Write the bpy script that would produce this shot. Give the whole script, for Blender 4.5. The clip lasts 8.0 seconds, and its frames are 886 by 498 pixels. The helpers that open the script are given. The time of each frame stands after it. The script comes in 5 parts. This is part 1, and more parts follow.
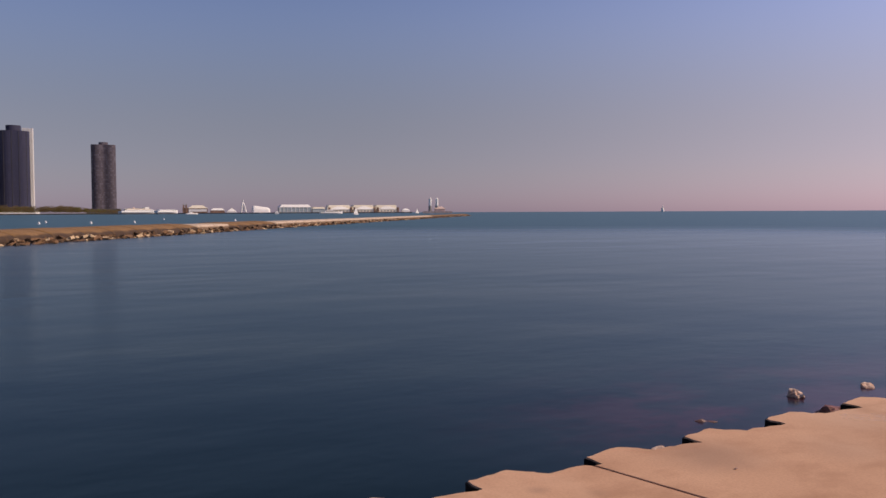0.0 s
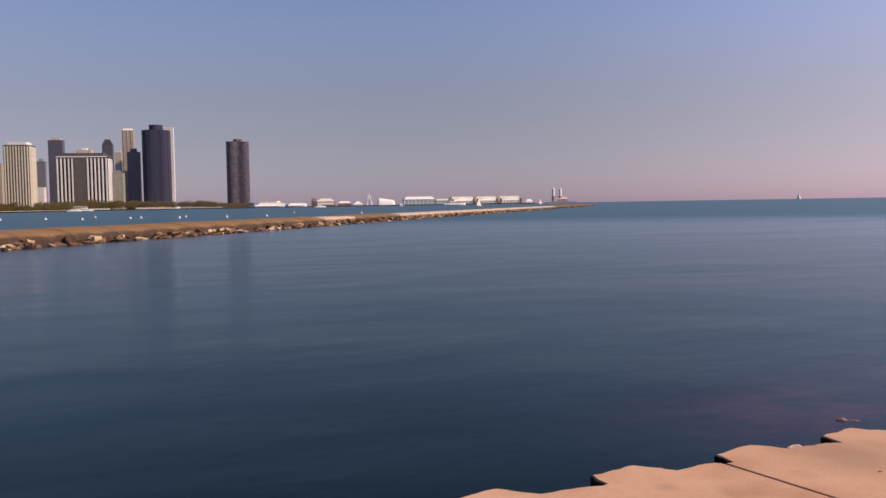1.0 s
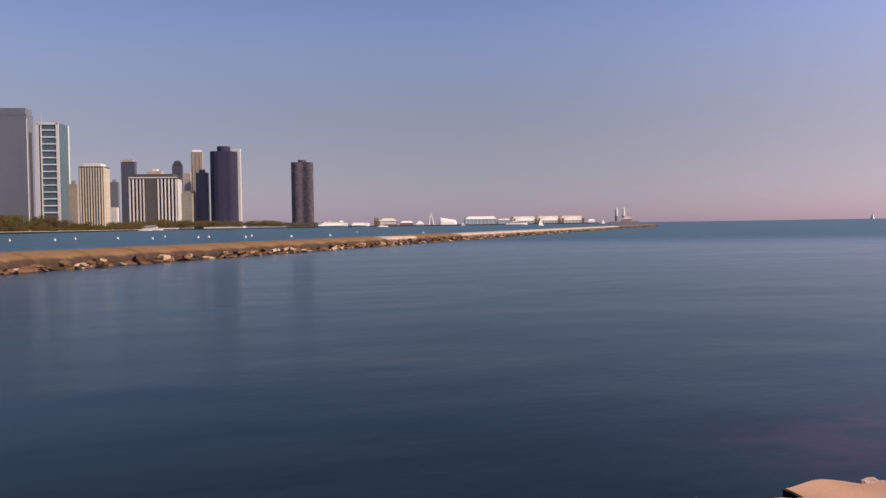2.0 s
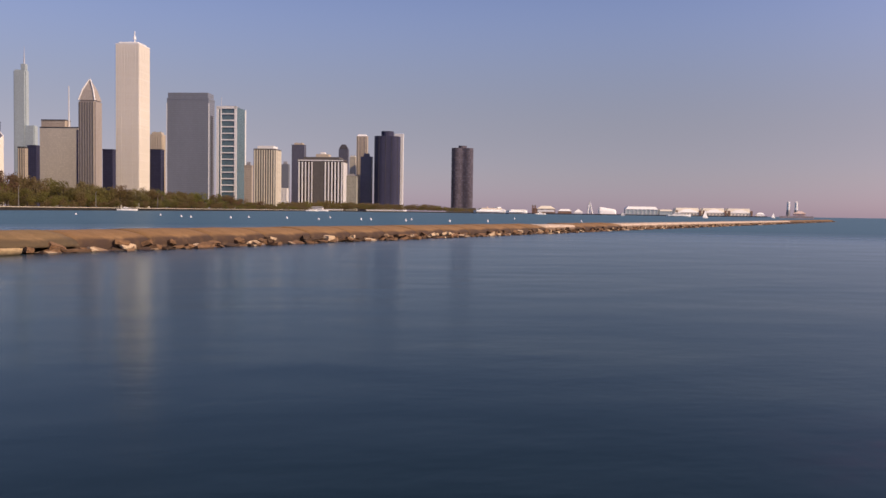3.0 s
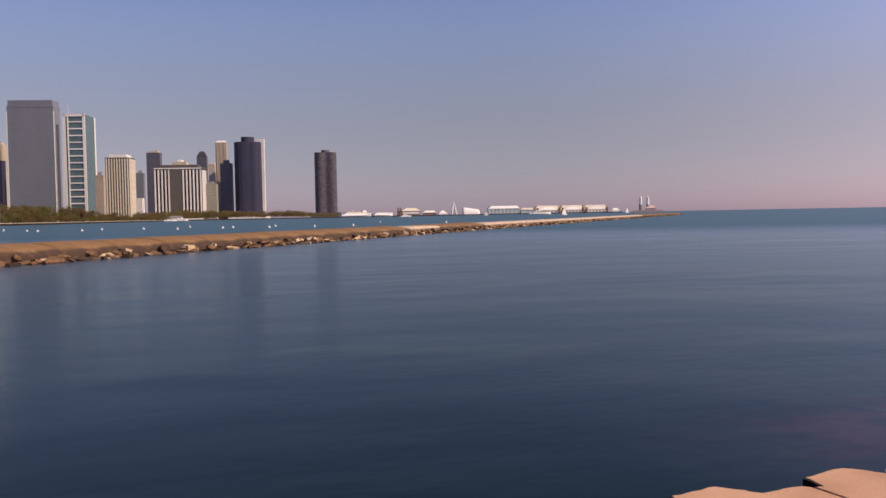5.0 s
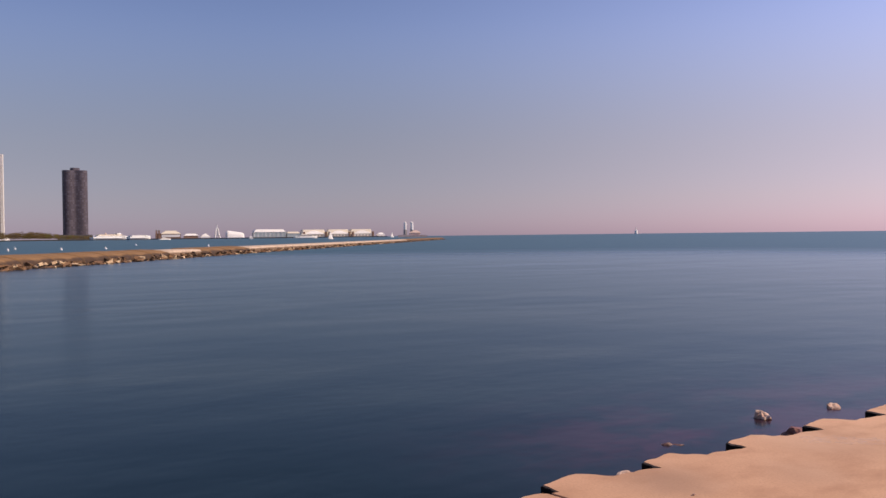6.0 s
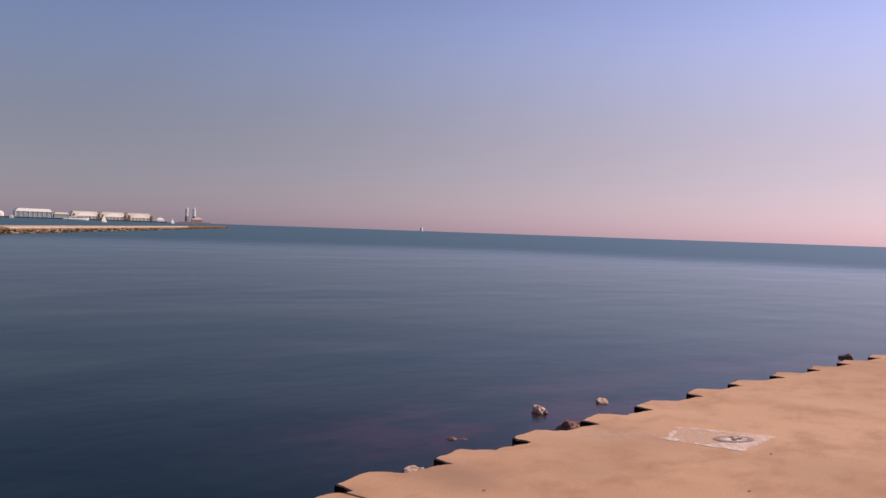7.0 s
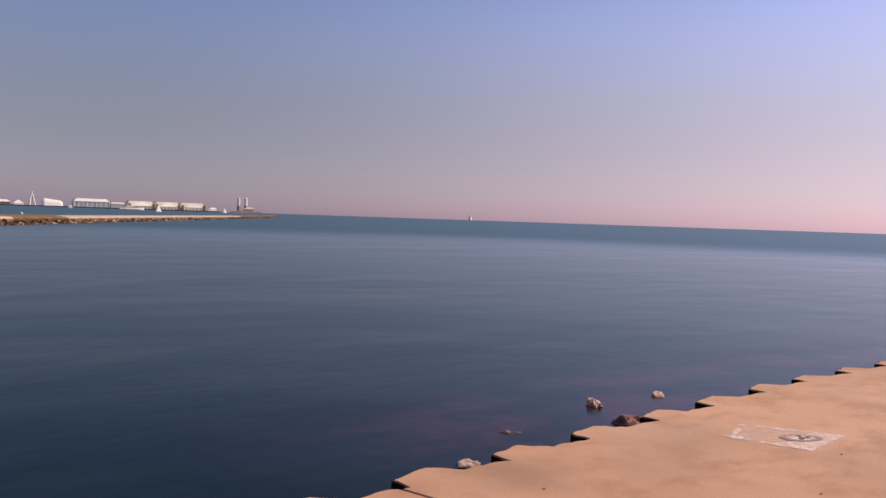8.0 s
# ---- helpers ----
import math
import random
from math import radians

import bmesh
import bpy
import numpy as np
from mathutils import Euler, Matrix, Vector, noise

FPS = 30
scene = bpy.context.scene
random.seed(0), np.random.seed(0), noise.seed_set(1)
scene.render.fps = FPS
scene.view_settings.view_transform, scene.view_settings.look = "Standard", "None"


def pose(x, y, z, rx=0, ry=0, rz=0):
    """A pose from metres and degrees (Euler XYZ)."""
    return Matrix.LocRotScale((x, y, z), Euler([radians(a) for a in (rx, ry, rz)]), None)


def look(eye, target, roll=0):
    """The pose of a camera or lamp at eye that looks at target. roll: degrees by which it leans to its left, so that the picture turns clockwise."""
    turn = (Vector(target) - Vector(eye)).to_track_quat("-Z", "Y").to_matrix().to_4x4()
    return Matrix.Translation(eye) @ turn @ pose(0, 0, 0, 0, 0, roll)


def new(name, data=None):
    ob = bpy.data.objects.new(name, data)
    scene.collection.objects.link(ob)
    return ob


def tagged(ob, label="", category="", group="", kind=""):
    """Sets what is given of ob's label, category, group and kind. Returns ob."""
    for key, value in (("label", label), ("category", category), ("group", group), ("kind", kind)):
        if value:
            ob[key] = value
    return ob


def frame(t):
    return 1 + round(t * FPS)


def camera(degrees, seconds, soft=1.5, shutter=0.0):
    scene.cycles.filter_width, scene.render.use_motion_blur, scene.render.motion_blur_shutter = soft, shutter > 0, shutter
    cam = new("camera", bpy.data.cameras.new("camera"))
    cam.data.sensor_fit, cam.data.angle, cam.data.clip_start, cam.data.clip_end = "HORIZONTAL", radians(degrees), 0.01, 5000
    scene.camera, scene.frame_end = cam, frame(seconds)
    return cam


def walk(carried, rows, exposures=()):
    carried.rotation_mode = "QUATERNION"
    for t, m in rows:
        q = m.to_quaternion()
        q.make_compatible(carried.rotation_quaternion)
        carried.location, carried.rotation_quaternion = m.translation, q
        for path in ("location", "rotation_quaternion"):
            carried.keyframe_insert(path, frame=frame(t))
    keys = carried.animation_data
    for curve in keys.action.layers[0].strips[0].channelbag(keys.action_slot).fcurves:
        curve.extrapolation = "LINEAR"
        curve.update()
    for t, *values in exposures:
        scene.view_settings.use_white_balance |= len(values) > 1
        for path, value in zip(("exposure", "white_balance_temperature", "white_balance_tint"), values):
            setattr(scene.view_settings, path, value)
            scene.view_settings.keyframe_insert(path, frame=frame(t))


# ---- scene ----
cam = camera(53.8, 8.0, soft=1.5)
PATH = [
    (0.0, pose(0.062, -0.084, 2.543, 87.56, 0.24, 57.02)),
    (0.2, pose(0.054, -0.082, 2.542, 86.97, 0.43, 60.70)),
    (0.5, pose(0.042, -0.080, 2.540, 86.76, 0.92, 63.39)),
    (0.8, pose(0.053, -0.081, 2.545, 86.58, 0.59, 64.50)),
    (1.0, pose(0.061, -0.082, 2.549, 87.05, 0.91, 65.06)),
    (1.2, pose(0.075, -0.082, 2.552, 87.47, 0.95, 64.84)),
    (2.3, pose(0.026, -0.042, 2.586, 88.14, 0.41, 72.17)),
    (2.5, pose(0.023, -0.043, 2.590, 87.63, -0.06, 74.39)),
    (3.0, pose(0.019, -0.079, 2.616, 87.55, -0.83, 79.41)),
    (3.5, pose(0.027, -0.073, 2.590, 87.94, -0.76, 87.26)),
    (4.0, pose(0.002, 0.017, 2.565, 87.77, -0.49, 92.18)),
    (4.2, pose(-0.017, 0.106, 2.565, 87.93, -0.65, 90.14)),
    (5.3, pose(0.055, -0.018, 2.551, 87.44, 1.85, 64.25)),
    (5.5, pose(0.064, 0.012, 2.544, 87.54, 2.12, 61.18)),
    (5.8, pose(0.060, 0.062, 2.542, 88.85, 1.64, 56.60)),
    (6.0, pose(0.058, 0.095, 2.541, 89.10, 0.64, 55.39)),
    (6.2, pose(0.056, 0.091, 2.540, 87.85, -1.28, 54.22)),
    (6.5, pose(0.052, 0.084, 2.539, 86.22, -1.67, 53.43)),
    (6.7, pose(-0.006, 0.085, 2.542, 86.54, -2.37, 51.26)),
    (6.9, pose(-0.064, 0.086, 2.545, 88.02, -3.07, 44.54)),
    (7.0, pose(-0.093, 0.086, 2.546, 88.84, -1.99, 41.50)),
    (7.2, pose(-0.151, 0.071, 2.542, 88.75, 0.09, 41.00)),
    (7.5, pose(-0.239, 0.049, 2.536, 86.88, -0.32, 44.63)),
    (7.7, pose(-0.231, 0.083, 2.547, 86.94, -0.45, 47.36)),
    (8.0, pose(-0.219, 0.133, 2.563, 88.02, -1.92, 44.69)),
]
walk(cam, PATH, exposures=[(0.0, -0.30, 6850, 12), (0.5, 0.0, 6850, 12), (1.2, 0.0, 6850, 12), (2.5, 0.06, 6900, 13), (3.5, 0.06, 7350, 17), (4.2, 0.04, 7400, 18), (5.5, 0.0, 6850, 12),
                           (6.5, -0.02, 6800, 12), (7.0, -0.2, 6900, 13), (7.5, -0.48, 6900, 13), (8.0, -0.12, 6900, 13)])

# ---- light ----
SUN_H = Vector((0.60, 0.80, 0))
SUN_EL = radians(41)
world = bpy.data.worlds.new("sky")
scene.world = world
world.use_nodes = True
wn, wl = world.node_tree.nodes, world.node_tree.links
wn.clear()
sky = wn.new("ShaderNodeTexSky")
sky.sky_type, sky.sun_disc = "NISHITA", False
sky.sun_elevation, sky.sun_rotation = SUN_EL, math.atan2(SUN_H.x, SUN_H.y)
sky.air_density, sky.dust_density, sky.ozone_density = 1.0, 0.4, 2.5
geo = wn.new("ShaderNodeTexCoord")
sep = wn.new("ShaderNodeSeparateXYZ")
wl.new(geo.outputs["Generated"], sep.inputs[0])
rise = wn.new("ShaderNodeMapRange")
rise.inputs["From Min"].default_value, rise.inputs["From Max"].default_value = 0.0, 0.4
wl.new(sep.outputs["Z"], rise.inputs["Value"])
# lilac haze low down, clear blue above
tint = wn.new("ShaderNodeValToRGB")
tint.color_ramp.interpolation = "B_SPLINE"
stops = tint.color_ramp.elements
stops[0].position, stops[0].color = 0.0, (0.37, 0.40, 0.76, 1)
stops[1].position, stops[1].color = 1.0, (0.40, 0.49, 0.70, 1)
for at_z, c in ((0.10, (0.375, 0.405, 0.60, 1)), (0.25, (0.455, 0.43, 0.50, 1)), (0.42, (0.555, 0.56, 0.66, 1)), (0.60, (0.62, 0.68, 0.89, 1))):
    stops.new(at_z).color = c
wl.new(rise.outputs[0], tint.inputs["Fac"])
mul = wn.new("ShaderNodeMix")
mul.data_type, mul.blend_type = "RGBA", "MULTIPLY"
mul.inputs["Factor"].default_value = 1
wl.new(sky.outputs[0], mul.inputs["A"])
wl.new(tint.outputs["Color"], mul.inputs["B"])
# the hazy glow towards the sun's side
side = wn.new("ShaderNodeVectorMath")
side.operation = "DOT_PRODUCT"
side.inputs[1].default_value = SUN_H
wl.new(geo.outputs["Generated"], side.inputs[0])
glow = wn.new("ShaderNodeMapRange")
glow.interpolation_type = "SMOOTHSTEP"
glow.inputs["From Min"].default_value, glow.inputs["From Max"].default_value = -0.30, 0.8
wl.new(side.outputs["Value"], glow.inputs["Value"])
warm = wn.new("ShaderNodeMix")
warm.data_type = "RGBA"
warm.inputs["A"].default_value = (1.29, 1.05, 0.98, 1)
warm.inputs["B"].default_value = (2.58, 1.78, 1.60, 1)
wl.new(glow.outputs[0], warm.inputs["Factor"])
mul2 = wn.new("ShaderNodeMix")
mul2.data_type, mul2.blend_type = "RGBA", "MULTIPLY"
mul2.inputs["Factor"].default_value = 1
wl.new(mul.outputs["Result"], mul2.inputs["A"])
wl.new(warm.outputs["Result"], mul2.inputs["B"])
bg = wn.new("ShaderNodeBackground")
bg.inputs["Strength"].default_value = 0.131
wl.new(mul2.outputs["Result"], bg.inputs["Color"])
wout = wn.new("ShaderNodeOutputWorld")
wl.new(bg.outputs[0], wout.inputs[0])

sun = new("sun", bpy.data.lights.new("sun", "SUN"))
sun.data.energy, sun.data.angle, sun.data.color = 4.3, radians(0.6), (1.0, 0.81, 0.60)
sun.matrix_world = look((0, 0, 50), Vector((0, 0, 50)) - Vector((SUN_H.x * math.cos(SUN_EL), SUN_H.y * math.cos(SUN_EL), math.sin(SUN_EL))))


# ---- materials ----
def nodes_of(name):
    m = bpy.data.materials.new(name)
    m.use_nodes = True
    nt = m.node_tree
    return m, nt.nodes, nt.links, nt.nodes["Principled BSDF"]


def mixed(nd, lk, fac, a, b, mode="MIX"):
    """A colour mix; a and b are colours or sockets, fac a number or a socket."""
    x = nd.new("ShaderNodeMix")
    x.data_type, x.blend_type = "RGBA", mode
    for key, v in (("Factor", fac), ("A", a), ("B", b)):
        if isinstance(v, (int, float)):
            x.inputs[key].default_value = v
        elif isinstance(v, tuple):
            x.inputs[key].default_value = (*v, 1)
        else:
            lk.new(v, x.inputs[key])
    return x.outputs["Result"]


def noise_at(nd, lk, coord, scale, detail=4.0, rough=0.6, stretch=(1, 1, 1)):
    mp = nd.new("ShaderNodeMapping")
    mp.inputs["Scale"].default_value = stretch
    lk.new(coord, mp.inputs["Vector"])
    n = nd.new("ShaderNodeTexNoise")
    n.inputs["Scale"].default_value, n.inputs["Detail"].default_value, n.inputs["Roughness"].default_value = scale, detail, rough
    lk.new(mp.outputs[0], n.inputs["Vector"])
    return n.outputs["Fac"]


def ranged(nd, lk, value, a, b, c=0.0, d=1.0, smooth=True):
    r = nd.new("ShaderNodeMapRange")
    r.interpolation_type = "SMOOTHSTEP" if smooth else "LINEAR"
    for key, v in (("From Min", a), ("From Max", b), ("To Min", c), ("To Max", d)):
        r.inputs[key].default_value = v
    lk.new(value, r.inputs["Value"])
    return r.outputs[0]


def maths(nd, lk, op, a, b=0.0):
    x = nd.new("ShaderNodeMath")
    x.operation = op
    for i, v in enumerate((a, b)):
        if isinstance(v, (int, float)):
            x.inputs[i].default_value = v
        else:
            lk.new(v, x.inputs[i])
    return x.outputs[0]


def bumped(nd, lk, bsdf, height, strength, distance):
    b = nd.new("ShaderNodeBump")
    b.inputs["Strength"].default_value, b.inputs["Distance"].default_value = strength, distance
    lk.new(height, b.inputs["Height"])
    lk.new(b.outputs[0], bsdf.inputs["Normal"])


def rough_mat(name, a, b, scale, rough=0.8, metal=0.0, bump=0.3, depth=0.02, vary=0.12):
    """A grainy surface: two colours mixed at a coarse and a fine scale."""
    m, nd, lk, p = nodes_of(name)
    co = nd.new("ShaderNodeTexCoord").outputs["Object"]
    big, fine = noise_at(nd, lk, co, scale), noise_at(nd, lk, co, scale * 9, 3)
    col = mixed(nd, lk, ranged(nd, lk, big, 0.3, 0.7), a, b)
    col = mixed(nd, lk, ranged(nd, lk, fine, 0.35, 0.75, 0, 0.35), col, tuple(0.55 * v for v in a))
    rnd = nd.new("ShaderNodeObjectInfo").outputs["Random"]
    hsv = nd.new("ShaderNodeHueSaturation")
    lk.new(col, hsv.inputs["Color"])
    lk.new(ranged(nd, lk, rnd, 0, 1, 1 - vary, 1 + vary, False), hsv.inputs["Value"])
    lk.new(hsv.outputs[0], p.inputs["Base Color"])
    p.inputs["Roughness"].default_value, p.inputs["Metallic"].default_value = rough, metal
    bumped(nd, lk, p, fine, bump, depth)
    return m


def facade_mat(name, wall, glass, floor=3.8, bay=4.5, share=0.5, rough=0.35, strength=0.7, lit=0.02):
    """A far facade: storeys and bays too small to tell apart, with streaks of weather."""
    m, nd, lk, p = nodes_of(name)
    co = nd.new("ShaderNodeTexCoord").outputs["Object"]
    s = nd.new("ShaderNodeSeparateXYZ")
    lk.new(co, s.inputs[0])
    fz = maths(nd, lk, "FRACT", maths(nd, lk, "DIVIDE", s.outputs["Z"], floor))
    fx = maths(nd, lk, "FRACT", maths(nd, lk, "DIVIDE", maths(nd, lk, "ADD", s.outputs["X"], s.outputs["Y"]), bay))
    win = maths(nd, lk, "MULTIPLY", maths(nd, lk, "LESS_THAN", fz, share), maths(nd, lk, "LESS_THAN", fx, 0.72))
    weather = noise_at(nd, lk, co, 0.03, 5, 0.6, (1, 1, 0.25))
    cell = nd.new("ShaderNodeTexWhiteNoise")
    sn = nd.new("ShaderNodeVectorMath")
    sn.operation = "SNAP"
    sn.inputs[1].default_value = (bay, bay, floor)
    lk.new(co, sn.inputs[0])
    lk.new(sn.outputs[0], cell.inputs["Vector"])
    pane = mixed(nd, lk, ranged(nd, lk, cell.outputs["Value"], 0.2, 1.0, 0, 0.6), glass, tuple(min(1, 2.2 * v + lit) for v in glass))
    body = mixed(nd, lk, ranged(nd, lk, weather, 0.3, 0.75, 0, 0.45), wall, tuple(0.7 * v for v in wall))
    col = mixed(nd, lk, maths(nd, lk, "MULTIPLY", win, strength), body, pane)
    lk.new(col, p.inputs["Base Color"])
    lk.new(ranged(nd, lk, win, 0, 1, 0.8, rough, False), p.inputs["Roughness"])
    return m


def leaf_mat(name, a, b):
    m, nd, lk, p = nodes_of(name)
    info = nd.new("ShaderNodeObjectInfo").outputs["Random"]
    isl = nd.new("ShaderNodeNewGeometry").outputs["Random Per Island"]
    col = mixed(nd, lk, isl, a, b)
    hsv = nd.new("ShaderNodeHueSaturation")
    lk.new(col, hsv.inputs["Color"])
    lk.new(ranged(nd, lk, info, 0, 1, 0.88, 1.12, False), hsv.inputs["Value"])
    lk.new(ranged(nd, lk, info, 0, 1, 0.47, 0.53, False), hsv.inputs["Hue"])
    lk.new(hsv.outputs[0], p.inputs["Base Color"])
    p.inputs["Roughness"].default_value = 0.75
    soft = nd.new("ShaderNodeBsdfTranslucent")
    lk.new(hsv.outputs[0], soft.inputs["Color"])
    both = nd.new("ShaderNodeMixShader")
    both.inputs[0].default_value = 0.62
    lk.new(p.outputs[0], both.inputs[1])
    lk.new(soft.outputs[0], both.inputs[2])
    lk.new(both.outputs[0], nd["Material Output"].inputs["Surface"])
    return m


def water_mat():
    m, nd, lk, p = nodes_of("lake_water")
    co = nd.new("ShaderNodeTexCoord").outputs["Object"]
    # how far from the sheltered basin between the promenade and the breakwater
    off = nd.new("ShaderNodeVectorMath")
    off.operation = "SUBTRACT"
    off.inputs[1].default_value = (-40, 20, 0)
    lk.new(co, off.inputs[0])
    ln = nd.new("ShaderNodeVectorMath")
    ln.operation = "LENGTH"
    lk.new(off.outputs[0], ln.inputs[0])
    wind = noise_at(nd, lk, co, 0.012, 3, 0.5, (1, 1, 1))
    far = maths(nd, lk, "ADD", ln.outputs["Value"], maths(nd, lk, "MULTIPLY", maths(nd, lk, "SUBTRACT", wind, 0.5), 45.0))
    open_water = ranged(nd, lk, far, 38, 125)
    # waves: swell, ripples and fine cat's-paws
    swell = noise_at(nd, lk, co, 0.16, 2, 0.5, (1.0, 0.55, 1))
    ripple = noise_at(nd, lk, co, 0.9, 3, 0.55, (1.0, 0.6, 1))
    fine = noise_at(nd, lk, co, 4.5, 2, 0.5, (1.0, 0.7, 1))
    patch = ranged(nd, lk, noise_at(nd, lk, co, 0.07, 3, 0.55, (1.4, 0.5, 1)), 0.35, 0.7, 0.35, 1.0)
    h = maths(nd, lk, "ADD", maths(nd, lk, "MULTIPLY", swell, 0.22), maths(nd, lk, "MULTIPLY", ripple, 0.024))
    h = maths(nd, lk, "ADD", h, maths(nd, lk, "MULTIPLY", maths(nd, lk, "MULTIPLY", fine, patch), 0.005))
    b = nd.new("ShaderNodeBump")
    b.inputs["Distance"].default_value = 1.0
    lk.new(h, b.inputs["Height"])
    slick = ranged(nd, lk, noise_at(nd, lk, co, 0.045, 4, 0.6, (1.7, 0.5, 1)), 0.3, 0.7, 0.55, 1.4)
    lk.new(maths(nd, lk, "MULTIPLY", ranged(nd, lk, open_water, 0, 1, 0.42, 1.0), slick), b.inputs["Strength"])
    gloss = nd.new("ShaderNodeBsdfAnisotropic")
    gloss.distribution = "GGX"
    gloss.inputs["Color"].default_value = (0.73, 0.85, 0.88, 1)
    body = nd.new("ShaderNodeBsdfDiffuse")
    fres = nd.new("ShaderNodeFresnel")
    fres.inputs["IOR"].default_value = 1.19
    for node in (gloss, fres):
        lk.new(b.outputs[0], node.inputs["Normal"])
    lk.new(ranged(nd, lk, open_water, 0, 1, 0.20, 0.34), gloss.inputs["Roughness"])
    both = nd.new("ShaderNodeMixShader")
    lk.new(maths(nd, lk, "MULTIPLY", fres.outputs[0], ranged(nd, lk, open_water, 0, 1, 1.0, 0.45)), both.inputs[0])
    lk.new(body.outputs[0], both.inputs[1])
    lk.new(gloss.outputs[0], both.inputs[2])
    nd.remove(p)
    lk.new(both.outputs[0], nd["Material Output"].inputs["Surface"])
    # shallows over brown stones along the wall
    s = nd.new("ShaderNodeSeparateXYZ")
    lk.new(co, s.inputs[0])
    near = ranged(nd, lk, s.outputs["X"], -11.0, -6.5)
    along = ranged(nd, lk, s.outputs["Y"], 4.5, 9.0)
    bed = ranged(nd, lk, noise_at(nd, lk, co, 0.8, 6, 0.7, (1, 0.7, 1)), 0.42, 0.60)
    shallow = maths(nd, lk, "MULTIPLY", maths(nd, lk, "MULTIPLY", near, along), maths(nd, lk, "ADD", 0.2, maths(nd, lk, "MULTIPLY", bed, 0.8)))
    deep = mixed(nd, lk, open_water, (0.003, 0.010, 0.011), (0.005, 0.056, 0.074))
    lk.new(mixed(nd, lk, shallow, deep, (0.058, 0.020, 0.032)), body.inputs["Color"])
    return m


def concrete_mat():
    m, nd, lk, p = nodes_of("promenade_concrete")
    co = nd.new("ShaderNodeTexCoord").outputs["Object"]
    big, mid, fine = noise_at(nd, lk, co, 0.35, 4), noise_at(nd, lk, co, 2.2, 5, 0.65, (1, 0.6, 1)), noise_at(nd, lk, co, 60, 3)
    col = mixed(nd, lk, ranged(nd, lk, big, 0.3, 0.7), (0.53, 0.30, 0.18), (0.67, 0.405, 0.255))
    col = mixed(nd, lk, ranged(nd, lk, mid, 0.42, 0.75, 0, 0.7), col, (0.37, 0.19, 0.105))
    col = mixed(nd, lk, ranged(nd, lk, fine, 0.35, 0.8, 0, 0.4), col, (0.34, 0.19, 0.11))
    pits = noise_at(nd, lk, co, 17, 5, 0.75)
    col = mixed(nd, lk, ranged(nd, lk, pits, 0.62, 0.76, 0, 0.3), col, (0.28, 0.16, 0.10))
    pale = noise_at(nd, lk, co, 0.9, 5, 0.6, (0.5, 1, 1))
    col = mixed(nd, lk, ranged(nd, lk, pale, 0.52, 0.72, 0, 0.5), col, (0.70, 0.45, 0.30))
    # darker brown patches at set places, their outlines broken by noise
    for c, r, k in (((-3.75, 4.45, 0.95), 0.55, 0.5), ((-3.3, 3.2, 0.95), 0.16, 0.5), ((-3.72, 2.35, 0.95), 0.3, 0.3), ((-3.6, 6.2, 0.95), 0.9, 0.25), ((-3.78, 3.05, 0.95), 0.10, 0.35), ((-3.55, 3.3, 0.95), 0.12, 0.25), ((-3.3, 5.3, 0.95), 0.5, 0.25), ((-2.2, 6.6, 0.95), 0.7, 0.2)):
        d = nd.new("ShaderNodeVectorMath")
        d.operation = "DISTANCE"
        d.inputs[1].default_value = c
        lk.new(co, d.inputs[0])
        f = ranged(nd, lk, maths(nd, lk, "ADD", d.outputs["Value"], maths(nd, lk, "MULTIPLY", mid, r)), r * 0.5, r * 1.5, k, 0.0)
        col = mixed(nd, lk, f, col, (0.24, 0.15, 0.105))
    lk.new(col, p.inputs["Base Color"])
    p.inputs["Roughness"].default_value = 0.88
    bumped(nd, lk, p, maths(nd, lk, "ADD", mid, maths(nd, lk, "MULTIPLY", fine, 0.25)), 0.35, 0.01)
    return m


def breakwater_mat(name, top, low):
    m, nd, lk, p = nodes_of(name)
    co = nd.new("ShaderNodeTexCoord").outputs["Object"]
    s = nd.new("ShaderNodeSeparateXYZ")
    lk.new(co, s.inputs[0])
    big, fine = noise_at(nd, lk, co, 0.6, 5, 0.65), noise_at(nd, lk, co, 6, 4)
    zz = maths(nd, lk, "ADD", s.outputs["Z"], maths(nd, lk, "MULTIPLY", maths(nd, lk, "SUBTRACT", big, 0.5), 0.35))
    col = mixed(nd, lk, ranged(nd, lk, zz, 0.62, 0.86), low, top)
    runs = noise_at(nd, lk, co, 1.3, 5, 0.7, (1, 1, 0.16))
    col = mixed(nd, lk, ranged(nd, lk, runs, 0.48, 0.72, 0, 0.6), col, tuple(0.5 * v for v in top))
    col = mixed(nd, lk, ranged(nd, lk, big, 0.55, 0.8, 0, 0.5), col, (0.36, 0.22, 0.11))
    col = mixed(nd, lk, ranged(nd, lk, fine, 0.45, 0.8, 0, 0.4), col, tuple(0.6 * v for v in low))
    lk.new(col, p.inputs["Base Color"])
    p.inputs["Roughness"].default_value = 0.9
    bumped(nd, lk, p, fine, 0.5, 0.05)
    return m


